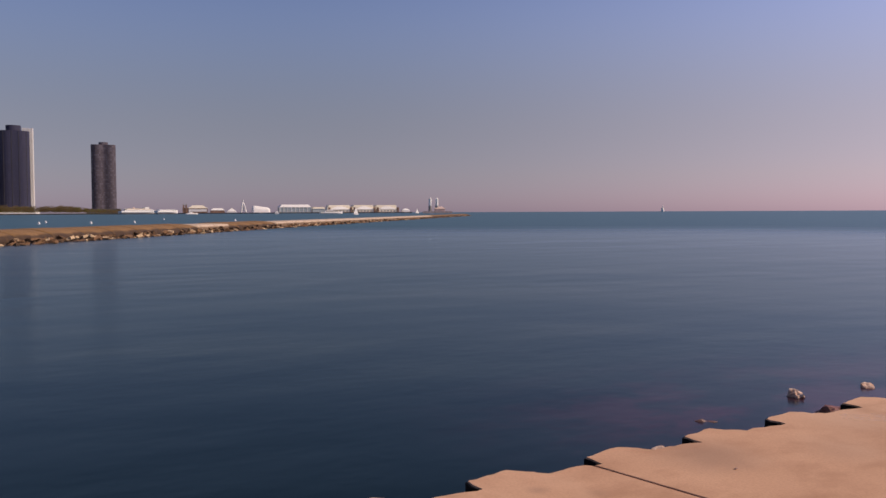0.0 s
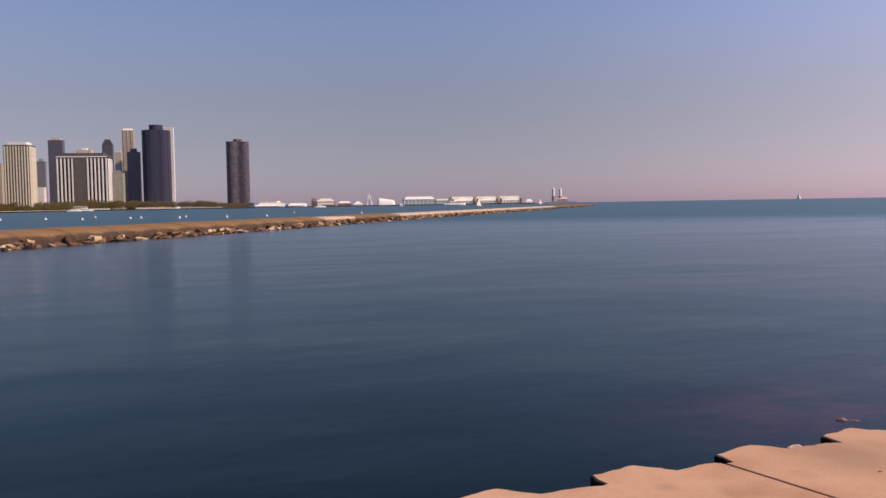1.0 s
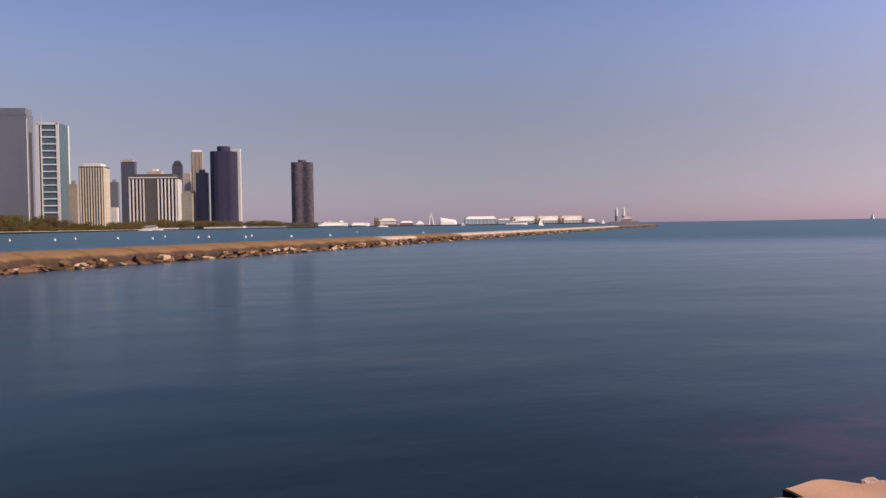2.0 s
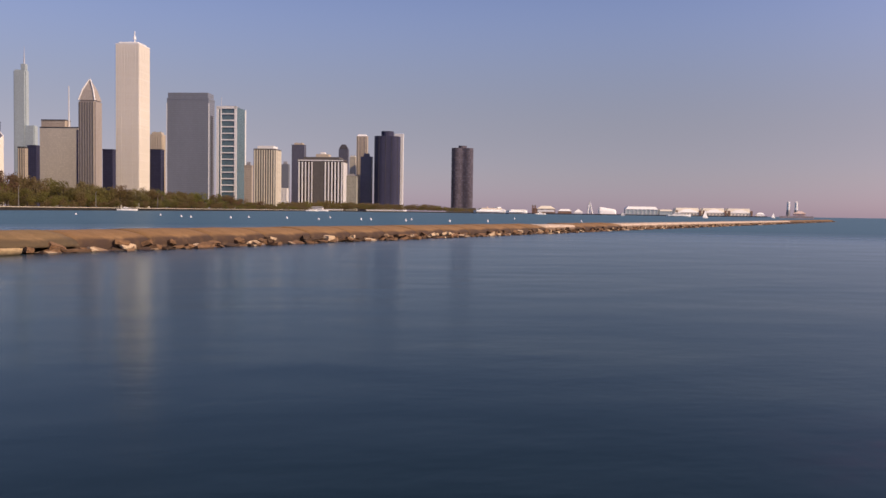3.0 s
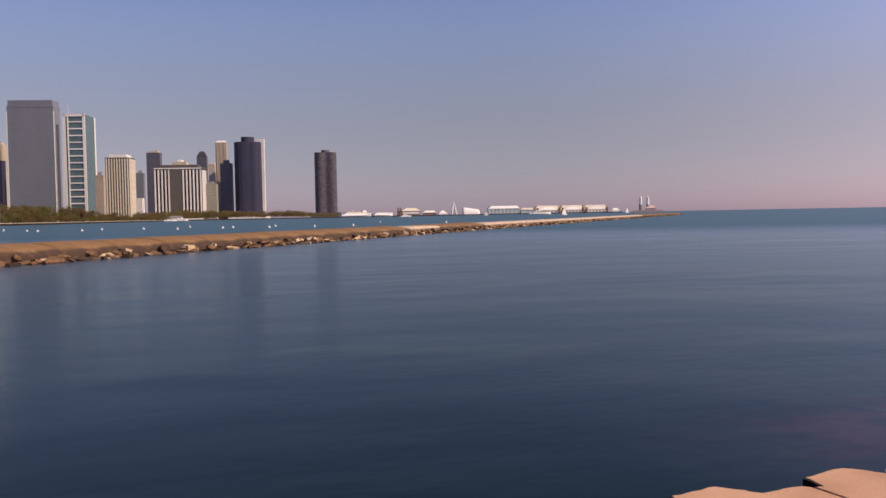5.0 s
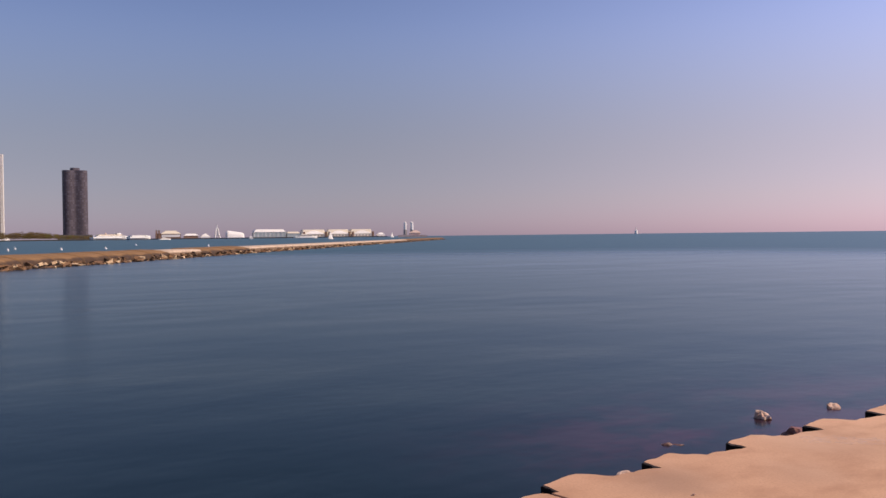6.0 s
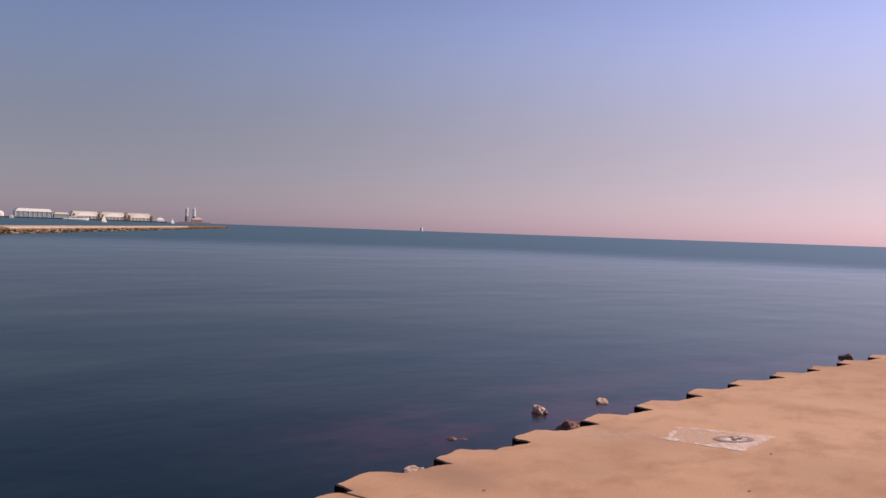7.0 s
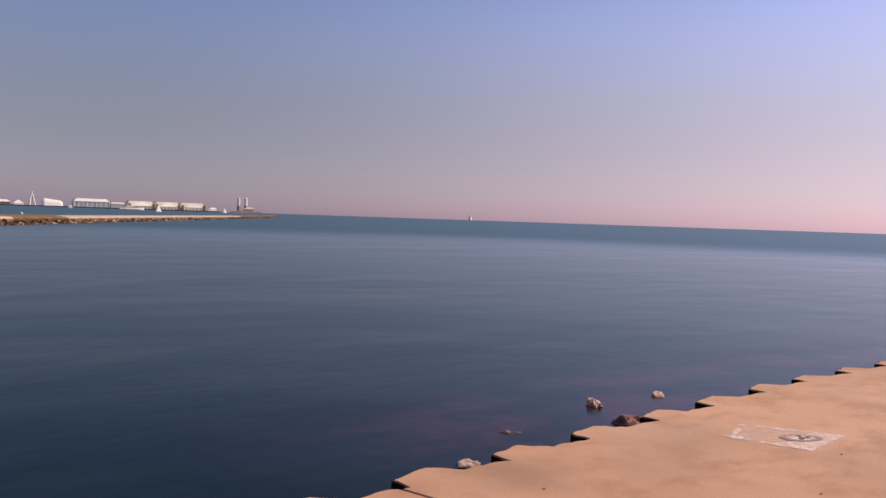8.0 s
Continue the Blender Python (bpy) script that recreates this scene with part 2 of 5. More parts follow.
def riprap_mat():
    """Broken limestone: brown, dark or bleached from stone to stone, black and wet at the waterline."""
    m, nd, lk, p = nodes_of("limestone")
    co = nd.new("ShaderNodeTexCoord").outputs["Object"]
    info = nd.new("ShaderNodeObjectInfo").outputs["Random"]
    isl = nd.new("ShaderNodeNewGeometry")
    pick = maths(nd, lk, "FRACT", maths(nd, lk, "ADD", maths(nd, lk, "MULTIPLY", info, 7.31), isl.outputs["Random Per Island"]))
    big, fine = noise_at(nd, lk, co, 2.2), noise_at(nd, lk, co, 14, 3)
    col = mixed(nd, lk, ranged(nd, lk, big, 0.3, 0.7), (0.25, 0.135, 0.062), (0.13, 0.068, 0.032))
    col = mixed(nd, lk, ranged(nd, lk, pick, 0.76, 0.90), col, (0.62, 0.45, 0.28))
    col = mixed(nd, lk, ranged(nd, lk, pick, 0.16, 0.30, 0.8, 0.0), col, (0.045, 0.027, 0.016))
    col = mixed(nd, lk, ranged(nd, lk, fine, 0.4, 0.8, 0, 0.45), col, (0.07, 0.04, 0.022))
    s = nd.new("ShaderNodeSeparateXYZ")
    lk.new(isl.outputs["Position"], s.inputs[0])
    wet = ranged(nd, lk, maths(nd, lk, "ADD", s.outputs["Z"], maths(nd, lk, "MULTIPLY", big, 0.10)), 0.05, 0.14, 0.85, 0.0)
    col = mixed(nd, lk, wet, col, (0.022, 0.013, 0.009))
    lk.new(col, p.inputs["Base Color"])
    lk.new(ranged(nd, lk, wet, 0, 1, 0.9, 0.35), p.inputs["Roughness"])
    bumped(nd, lk, p, fine, 0.6, 0.05)
    return m


M_WATER = water_mat()
M_SLAB = concrete_mat()
M_STEEL = rough_mat("rusted_sheet_steel", (0.010, 0.008, 0.008), (0.022, 0.013, 0.010), 3, 0.8, 0.2)
M_STEEL.node_tree.nodes["Principled BSDF"].inputs["Specular IOR Level"].default_value = 0.1
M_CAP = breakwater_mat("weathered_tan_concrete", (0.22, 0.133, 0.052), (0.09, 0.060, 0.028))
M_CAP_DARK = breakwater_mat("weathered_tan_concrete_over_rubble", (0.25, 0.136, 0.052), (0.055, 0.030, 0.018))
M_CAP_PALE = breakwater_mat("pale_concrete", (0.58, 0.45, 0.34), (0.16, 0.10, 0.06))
M_STONE = riprap_mat()
M_STONE_PALE = rough_mat("bleached_limestone", (0.50, 0.36, 0.19), (0.30, 0.20, 0.10), 2.0, 0.9, 0, 0.6, 0.04, 0.3)
M_STONE_WET = rough_mat("wet_brown_stone", (0.22, 0.10, 0.07), (0.12, 0.06, 0.045), 3, 0.5, 0, 0.6, 0.03)
M_STONE_RED = rough_mat("reddish_wet_stone", (0.36, 0.15, 0.11), (0.2, 0.085, 0.065), 4, 0.5, 0, 0.5, 0.03)
def shore_rock_mat():
    """Pale broken rock, brown with weed and wet near the water."""
    m, nd, lk, p = nodes_of("shore_rock")
    co = nd.new("ShaderNodeTexCoord").outputs["Object"]
    big, fine = noise_at(nd, lk, co, 9, 4), noise_at(nd, lk, co, 45, 3)
    col = mixed(nd, lk, ranged(nd, lk, big, 0.35, 0.65), (0.80, 0.60, 0.48), (0.48, 0.29, 0.20))
    s = nd.new("ShaderNodeSeparateXYZ")
    lk.new(nd.new("ShaderNodeNewGeometry").outputs["Position"], s.inputs[0])
    wet = ranged(nd, lk, maths(nd, lk, "ADD", s.outputs["Z"], maths(nd, lk, "MULTIPLY", maths(nd, lk, "SUBTRACT", big, 0.5), 0.10)), -0.01, 0.04, 1.0, 0.0)
    col = mixed(nd, lk, wet, col, (0.15, 0.062, 0.035))
    col = mixed(nd, lk, ranged(nd, lk, fine, 0.45, 0.8, 0, 0.4), col, (0.10, 0.055, 0.04))
    lk.new(col, p.inputs["Base Color"])
    lk.new(ranged(nd, lk, wet, 0, 1, 0.9, 0.4), p.inputs["Roughness"])
    bumped(nd, lk, p, fine, 0.6, 0.015)
    return m


M_SHORE = shore_rock_mat()
M_STONE_GREY = rough_mat("pale_rock", (0.72, 0.53, 0.40), (0.42, 0.26, 0.18), 5, 0.9, 0, 0.6, 0.02)
M_GRASS = rough_mat("park_grass", (0.07, 0.075, 0.02), (0.11, 0.085, 0.035), 0.03, 0.95)
M_WALL = rough_mat("seawall_face", (0.010, 0.008, 0.006), (0.022, 0.016, 0.011), 0.2, 0.9)
M_COPING = rough_mat("seawall_coping", (0.72, 0.62, 0.46), (0.6, 0.5, 0.37), 0.2, 0.9)
M_BARK = rough_mat("bark", (0.07, 0.05, 0.035), (0.04, 0.03, 0.022), 1.0, 0.95)
M_LEAF = [leaf_mat("spring_leaves", (0.235, 0.195, 0.055), (0.205, 0.17, 0.05)),
          leaf_mat("brown_twigs", (0.26, 0.185, 0.082), (0.23, 0.16, 0.072)),
          leaf_mat("dark_leaves", (0.195, 0.16, 0.052), (0.17, 0.14, 0.046))]
M_WHITE = rough_mat("white_paint", (0.88, 0.86, 0.83), (0.80, 0.77, 0.73), 0.3, 0.6, 0, 0.1)
M_DARK = rough_mat("dark_paint", (0.03, 0.03, 0.04), (0.05, 0.05, 0.055), 0.3, 0.5, 0, 0.1)
M_GREY = rough_mat("roof_grey", (0.28, 0.27, 0.27), (0.20, 0.19, 0.19), 0.1, 0.8)
M_CREAM = rough_mat("cream_paint", (0.84, 0.77, 0.63), (0.74, 0.66, 0.52), 0.3, 0.6, 0, 0.1)
M_TAN = rough_mat("pale_pinkish_stone", (0.80, 0.62, 0.54), (0.68, 0.50, 0.42), 0.2, 0.9)
M_SAIL = rough_mat("bright_white_cloth", (0.92, 0.91, 0.89), (0.86, 0.85, 0.82), 0.3, 0.6, 0, 0.1, 0.02, 0.02)
M_BROWN = rough_mat("brown_brick", (0.30, 0.18, 0.13), (0.20, 0.12, 0.085), 0.1, 0.9)
M_METAL = rough_mat("painted_metal", (0.62, 0.62, 0.62), (0.5, 0.5, 0.5), 0.5, 0.45, 0.3, 0.1)
M_PLANT = rough_mat("rooftop_plant", (0.36, 0.34, 0.33), (0.25, 0.24, 0.24), 0.2, 0.8)
M_BUOY = rough_mat("buoy_white", (0.85, 0.85, 0.85), (0.75, 0.75, 0.75), 2, 0.4, 0, 0.1)
def worn_paint(name, col, lo, hi):
    """Paint scuffed off the concrete in patches."""
    m, nd, lk, p = nodes_of(name)
    co = nd.new("ShaderNodeTexCoord").outputs["Object"]
    patches, grit = noise_at(nd, lk, co, 9, 4, 0.7), noise_at(nd, lk, co, 70, 3)
    wear = maths(nd, lk, "ADD", maths(nd, lk, "MULTIPLY", patches, 0.7), maths(nd, lk, "MULTIPLY", grit, 0.3))
    lk.new(ranged(nd, lk, wear, 0.38, 0.62, lo, hi), p.inputs["Alpha"])
    lk.new(mixed(nd, lk, patches, col, tuple(0.85 * v for v in col)), p.inputs["Base Color"])
    p.inputs["Roughness"].default_value = 0.8
    return m


M_PAINT_THIN = worn_paint("thin_scuffed_paint", (0.90, 0.74, 0.64), 0.08, 0.55)
M_PAINT_SMEAR = worn_paint("faint_scuffed_paint", (0.86, 0.68, 0.56), 0.0, 0.30)
M_PAINT_PINK = worn_paint("scuffed_pinkish_paint", (0.92, 0.72, 0.62), 0.5, 0.95)
M_PAINT_LINE = worn_paint("scuffed_white_line_paint", (0.96, 0.87, 0.80), 0.12, 0.95)
M_PAINT_GREY = rough_mat("worn_grey_paint", (0.38, 0.24, 0.20), (0.48, 0.32, 0.26), 14, 0.8, 0, 0.2, 0.003)
M_PAINT_DARK = rough_mat("worn_dark_paint", (0.10, 0.06, 0.06), (0.2, 0.13, 0.12), 14, 0.8, 0, 0.2, 0.003)


# ---- building blocks ----
def part(name, bm, mat, parent=None, label="", smooth=False):
    """Links a bmesh as one mesh object, under a thing or a part if given."""
    me = bpy.data.meshes.new(name)
    bm.to_mesh(me)
    bm.free()
    me.materials.append(mat)
    if smooth:
        me.polygons.foreach_set("use_smooth", [True] * len(me.polygons))
    ob = new(name, me)
    ob.parent = parent
    if label:
        tagged(ob, label)
    return ob


def again(name, src, parent, m):
    """A further piece on the same mesh."""
    ob = new(name, src.data)
    ob.parent = parent
    ob.matrix_basis = m
    return ob


def thing(name, x, y, z, turn, label, category, group="", kind=""):
    ob = new(name)
    ob.matrix_basis = pose(x, y, z, 0, 0, turn)
    ob.empty_display_size = 0.5
    return tagged(ob, label, category, group, kind)


def add_box(bm, x0, x1, y0, y1, z0, z1, bevel=0.0):
    r = bmesh.ops.create_cube(bm, size=1, matrix=Matrix.LocRotScale(((x0 + x1) / 2, (y0 + y1) / 2, (z0 + z1) / 2), None, (x1 - x0, y1 - y0, z1 - z0)))
    if bevel:
        es = {e for v in r["verts"] for e in v.link_edges}
        bmesh.ops.bevel(bm, geom=list(es), offset=bevel, segments=2, affect="EDGES")
    return bm


def box_bm(*a, bevel=0.0):
    return add_box(bmesh.new(), *a, bevel=bevel)


def add_prism(bm, outline, z0, z1, scale_top=1.0, centre=(0, 0)):
    """A prism on an outline of (x, y), anticlockwise; the top may taper."""
    n = len(outline)
    low = [bm.verts.new((x, y, z0)) for x, y in outline]
    top = [bm.verts.new((centre[0] + (x - centre[0]) * scale_top, centre[1] + (y - centre[1]) * scale_top, z1)) for x, y in outline]
    for i in range(n):
        bm.faces.new((low[i], low[(i + 1) % n], top[(i + 1) % n], top[i]))
    bm.faces.new(top)
    bm.faces.new(low[::-1])
    return bm


def add_tube(bm, a, b, ra, rb, sides=8):
    a, b = Vector(a), Vector(b)
    q = (b - a).to_track_quat("Z", "Y").to_matrix()
    rings = []
    for c, r in ((a, ra), (b, rb)):
        rings.append([bm.verts.new(c + q @ Vector((r * math.cos(t), r * math.sin(t), 0))) for t in (2 * math.pi * i / sides for i in range(sides))])
    for i in range(sides):
        bm.faces.new((rings[0][i], rings[0][(i + 1) % sides], rings[1][(i + 1) % sides], rings[1][i]))
    bm.faces.new(rings[1])
    bm.faces.new(rings[0][::-1])
    return bm


def rock_bm(rng, sx, sy, sz, cuts=2, rough=0.28, block=1.45):
    bm = bmesh.new()
    bmesh.ops.create_icosphere(bm, subdivisions=cuts, radius=0.5)
    o = Vector((rng.uniform(0, 50), rng.uniform(0, 50), rng.uniform(0, 50)))
    for v in bm.verts:
        # blocky first, then chipped
        c = Vector([math.copysign(min(abs(k) * block, 0.5), k) for k in v.co])
        k = 1 + rough * noise.noise(c * 3.0 + o) + 0.5 * rough * noise.noise(c * 8.0 + o)
        v.co = Vector((c.x * sx * k, c.y * sy * k, c.z * sz * k))
    return bm


# ---- water, promenade ----
water = part("water", bmesh.ops.create_circle(b := bmesh.new(), cap_ends=True, segments=96, radius=9000) and b, M_WATER)
tagged(water, "calm dark blue lake water with faint ripples", "water", kind="structure")

SLAB_Z = 0.95
NOTCHES = [0.88, 1.85, 2.81, 3.74, 4.66, 5.59, 6.58, 7.54, 8.60, 9.57, 10.6, 11.6, 12.55, 13.6]
NOTCHES = [0.88 - 0.96 * k for k in range(14, 0, -1)] + NOTCHES + [13.6 + 0.99 * k for k in range(1, 40)]


def wall_line():
    """The corrugated line of the steel sheet piling, from south to north."""
    rng = random.Random(4)
    pts = []
    for a, c in zip(NOTCHES, NOTCHES[1:]):
        p = c - a
        for f, x in ((0.0, -4.15), (0.17, -4.165), (0.30, -4.20), (0.36, -4.195), (0.54, -4.0), (0.62, -4.005), (0.80, -4.0), (0.985, -3.965)):
            y = a + f * p
            pts.append((x + rng.uniform(-0.012, 0.012) + 0.085 * max(0.0, y - 9.3), y + rng.uniform(-0.008, 0.008)))
    return pts


def ragged(line):
    """The same line, chipped every few centimetres."""
    rng = random.Random(12)
    out = []
    for (x0, y0), (x1, y1) in zip(line, line[1:]):
        n = max(1, int(math.hypot(x1 - x0, y1 - y0) / 0.05)) if y0 < 18 else 1
        for i in range(n):
            k = 0.018 if i else 0.005
            out.append((x0 + (x1 - x0) * i / n + rng.uniform(-k, k), y0 + (y1 - y0) * i / n + (rng.uniform(-k, k) if n > 1 and i else 0)))
    return out + [line[-1]]


LINE = ragged(wall_line())
JOINT = 3.65


def slab(name, line, south, north):
    bm = bmesh.new()
    outline = [(26, south), (26, north)] + [(x, y) for x, y in reversed(line)]
    add_prism(bm, outline, -1.5, SLAB_Z)
    edges = [e for e in bm.edges if all(abs(v.co.z - SLAB_Z) < 1e-4 for v in e.verts)]
    bmesh.ops.bevel(bm, geom=edges, offset=0.003, segments=1, affect="EDGES")
    return tagged(part(name, bm, M_SLAB), "sunlit tan concrete promenade slab with a jagged edge", "pavement", kind="structure")


def joint_y(x):
    return JOINT + 0.103 * (x + 3.97)


south_line = [p for p in LINE if p[1] < 3.62]
north_line = [p for p in LINE if p[1] > 3.66]
slab("pavement", south_line + [(-3.975, 3.638)], -12.0, joint_y(26) - 0.012)
slab("pavement", [(-3.97, 3.662)] + north_line, joint_y(26) + 0.012, LINE[-1][1])

bm = bmesh.new()
prev = None
for i, (x, y) in enumerate(LINE):
    (xa, ya), (xb, yb) = LINE[max(0, i - 1)], LINE[min(len(LINE) - 1, i + 1)]
    n = Vector((ya - yb, xb - xa)).normalized()
    ring = [bm.verts.new((x + n.x * o, y + n.y * o, z)) for o, z in ((0.002, -1.6), (0.014, -1.6), (0.014, SLAB_Z - 0.012), (0.002, SLAB_Z - 0.012))]
    if prev:
        for i in range(4):
            bm.faces.new((prev[i], ring[i], ring[(i + 1) % 4], prev[(i + 1) % 4]))
    prev = ring
tagged(part("sheet_pile_wall", bm, M_STEEL), "dark rusted steel sheet piling facing the promenade edge", "retaining wall", kind="structure")

# near-black strip added in the open joint, standing in for the gap's deep shade
bm = bmesh.new()
add_prism(bm, [(-3.96, joint_y(-3.96) - 0.011), (25.9, joint_y(25.9) - 0.011), (25.9, joint_y(25.9) + 0.011), (-3.96, joint_y(-3.96) + 0.011)], 0.80, SLAB_Z - 0.012)
tagged(part("joint_filler", bm, M_STEEL), "dark strip added in the open joint between slabs", "expansion joint", kind="structure")

# rocks in the shallows
rng = random.Random(9)
for x, y, z, sx, sy, sz, mat, lab in (
        (-7.24, 10.38, -0.02, 0.20, 0.17, 0.20, M_SHORE, "pale angular rock breaking the water surface"),
        (-7.05, 11.78, -0.03, 0.24, 0.18, 0.14, M_SHORE, "low tan rock awash in the shallows"),
        (-7.07, 8.26, -0.112, 0.36, 0.26, 0.19, M_STONE_WET, "wet brown rock just awash in the water"),
        (-6.32, 9.86, -0.01, 0.36, 0.26, 0.22, M_STONE_RED, "wet reddish boulder in the shallows below the steel wall"),
        (-6.28, 6.76, -0.015, 0.23, 0.17, 0.145, M_SHORE, "pale broken rock in the shallows below the steel wall"),
        (-6.2, 20.8, -0.02, 0.30, 0.26, 0.22, M_STONE_WET, "dark wet boulder in the shallows beyond the promenade edge")):
    ob = part("rock", rock_bm(rng, sx, sy, sz, 3, 0.34, 1.3), mat)
    ob.location, ob.rotation_euler = (x, y, z), (rng.uniform(-0.3, 0.3), rng.uniform(-0.3, 0.3), rng.uniform(0, 6))
    tagged(ob, lab, "rock")


# painted emblem, worn, on the slab
def strip(bm, pts, width, rng, z):
    """A ragged painted line along pts."""
    for (x0, y0), (x1, y1) in zip(pts, pts[1:]):
        a, c = Vector((x0, y0)), Vector((x1, y1))
        n = Vector((a.y - c.y, c.x - a.x)).normalized()
        k = max(2, int((c - a).length / 0.05))
        rows = []
        for i in range(k + 1):
            q = a.lerp(c, i / k)
            w = width * rng.uniform(0.4, 1.15)
            rows.append([bm.verts.new((*(q + n * w * s), z)) for s in (-0.5, 0.5)])
        for u, v in zip(rows, rows[1:]):
            if rng.random() < 0.88:
                bm.faces.new((u[0], v[0], v[1], u[1]))


def disc(bm, cx, cy, rx, ry, turn, z, hole=0.0, n=28, rng=None):
    outer, inner = [], []
    for i in range(n):
        t = 2 * math.pi * i / n
        k = 1 + (rng.uniform(-0.06, 0.06) if rng else 0)
        for lst, f in ((outer, k), (inner, hole)):
            u, v = rx * f * math.cos(t), ry * f * math.sin(t)
            lst.append((cx + u * math.cos(turn) - v * math.sin(turn), cy + u * math.sin(turn) + v * math.cos(turn)))
    vo = [bm.verts.new((*p, z)) for p in outer]
    if hole:
        vi = [bm.verts.new((*p, z)) for p in inner]
        for i in range(n):
            bm.faces.new((vo[i], vo[(i + 1) % n], vi[(i + 1) % n], vi[i]))
    else:
        bm.faces.new(vo)


emblem = thing("painted_emblem", -2.97, 6.93, SLAB_Z, 0, "worn white and grey emblem painted on the concrete", "ground painting")
rng = random.Random(21)
corner = [(-0.33, -0.44), (-0.48, 0.055), (0.245, 0.36), (0.245, -0.32)]


def blot(pts, z, jitter=0.012):
    """A painted patch with a wavering outline."""
    b = bmesh.new()
    vs = []
    for (x0, y0), (x1, y1) in zip(pts, pts[1:] + pts[:1]):
        k = max(2, int(math.hypot(x1 - x0, y1 - y0) / 0.04))
        for i in range(k):
            j = jitter if i else 0.3 * jitter
            vs.append(b.verts.new((x0 + (x1 - x0) * i / k + rng.uniform(-j, j), y0 + (y1 - y0) * i / k + rng.uniform(-j, j), z)))
    f = b.faces.new(vs)
    f.normal_update()
    if f.normal.z < 0:
        f.normal_flip()
    bmesh.ops.triangulate(b, faces=[f])
    return b


part("ground_coat", blot(corner, 0.0012), M_PAINT_THIN, emblem, "thin scuffed whitish coat")
part("smear", blot([(-0.98, -0.72), (-0.72, -0.42), (-0.50, -0.30), (-0.36, -0.30), (-0.34, -0.46), (-0.55, -0.60), (-0.80, -0.86)], 0.0008, 0.03), M_PAINT_SMEAR, emblem, "pale smear of scuffed paint")
part("coat", blot([(0.235, 0.345), (0.02, 0.255), (0.0, 0.16), (0.12, 0.0), (0.02, -0.18), (-0.05, -0.34), (0.10, -0.34), (0.235, -0.31)], 0.0020), M_PAINT_PINK, emblem, "pinkish white paint")
for i, w in enumerate((0.06, 0.045, 0.05, 0.06)):
    if i == 2:
        continue
    b = bmesh.new()
    strip(b, [corner[i], corner[(i + 1) % 4]], w, rng, 0.0026 + 0.0005 * i)
    part("border", b, M_PAINT_LINE if i else M_PAINT_PINK, emblem)
part("patch", blot([(-0.40, -0.46), (-0.30, -0.47), (-0.22, -0.40), (-0.30, -0.36), (-0.39, -0.40)], 0.0046), M_PAINT_LINE, emblem)
part("patch", blot([(-0.30, 0.13), (-0.12, 0.205), (-0.10, 0.15), (-0.27, 0.07)], 0.0046), M_PAINT_LINE, emblem)
b = bmesh.new()
disc(b, 0.035, -0.005, 0.105, 0.175, -0.55, 0.0052, 0.66, rng=rng)
part("ring", b, M_PAINT_GREY, emblem, "worn grey ring")
b = bmesh.new()
disc(b, 0.03, -0.005, 0.072, 0.118, -0.55, 0.0056, 0.0, rng=rng)
part("centre", b, M_PAINT_LINE, emblem, "white centre")
for u, v, r in ((0.045, -0.03, 0.026), (0.0, 0.03, 0.018), (0.06, 0.05, 0.02)):
    b = bmesh.new()
    disc(b, u, v, r, r * 1.6, 0.4, 0.0061, 0.0, 12, rng)
    part("mark", b, M_PAINT_DARK, emblem, "dark mark")
# small chips of grit lying on the slab
for x, y in ((-3.42, 4.32), (-2.26, 5.58), (-2.54, 6.68)):
    ob = part("pebble", rock_bm(rng, 0.011, 0.02, 0.008, 2), M_PAINT_GREY)
    ob.location = (x, y, SLAB_Z + 0.006)
    tagged(ob, "small dark pebble lying on the concrete", "pebble", "grit on the promenade")

# ---- breakwater ----
BW0, BWD = Vector((-45.0, -17.5, 0)), Vector((-0.775, 0.632, 0)).normalized()
BWN = Vector((BWD.y * -1, BWD.x, 0))  # to the harbour side
BW_TURN = math.degrees(math.atan2(BWD.y, BWD.x))


SIDE = 1.0 if BWN.dot(Vector((-1, -0.2, 0))) > 0 else -1.0
PROFILE = [(1.9, -1.0), (1.9, 0.24), (0.6, 0.30), (0.74, 0.48), (1.05, 0.68), (1.5, 0.80), (2.2, 1.0), (3.2, 1.14), (4.4, 1.18), (5.4, 1.12), (5.9, 0.8), (6.0, -1.0)]
PROFILE_RUBBLE = [(1.0, -1.0), (1.0, 0.1), (1.02, 0.3), (1.08, 0.55), (1.25, 0.72), (1.5, 0.82), (2.2, 1.0), (3.2, 1.14), (4.4, 1.18), (5.4, 1.12), (5.9, 0.8), (6.0, -1.0)]
PROFILE_FLAT = [(0.9, -1.0), (0.95, 0.35), (1.1, 0.85), (1.3, 0.98), (2.2, 1.04), (3.2, 1.08), (4.4, 1.08), (5.6, 1.04), (5.9, 0.8), (6.0, -1.0)]


def cap_mesh(profile, length, seed):
    bm = bmesh.new()
    rng = random.Random(seed)
    rings = []
    for i in range(9):
        u = -length / 2 + length * i / 8
        k = 0.985 if i in (0, 8) else 1.0
        rings.append([bm.verts.new((u, v * SIDE, z * k + 0.02 * noise.noise((u * 0.6, v, seed)))) for v, z in profile])
    n = len(profile)
    for a, c in zip(rings, rings[1:]):
        for i in range(n - 1):
            bm.faces.new((a[i], a[i + 1], c[i + 1], c[i]))
    bm.faces.new(rings[0])
    bm.faces.new(rings[-1][::-1])
    bmesh.ops.recalc_face_normals(bm, faces=bm.faces)
    return bm


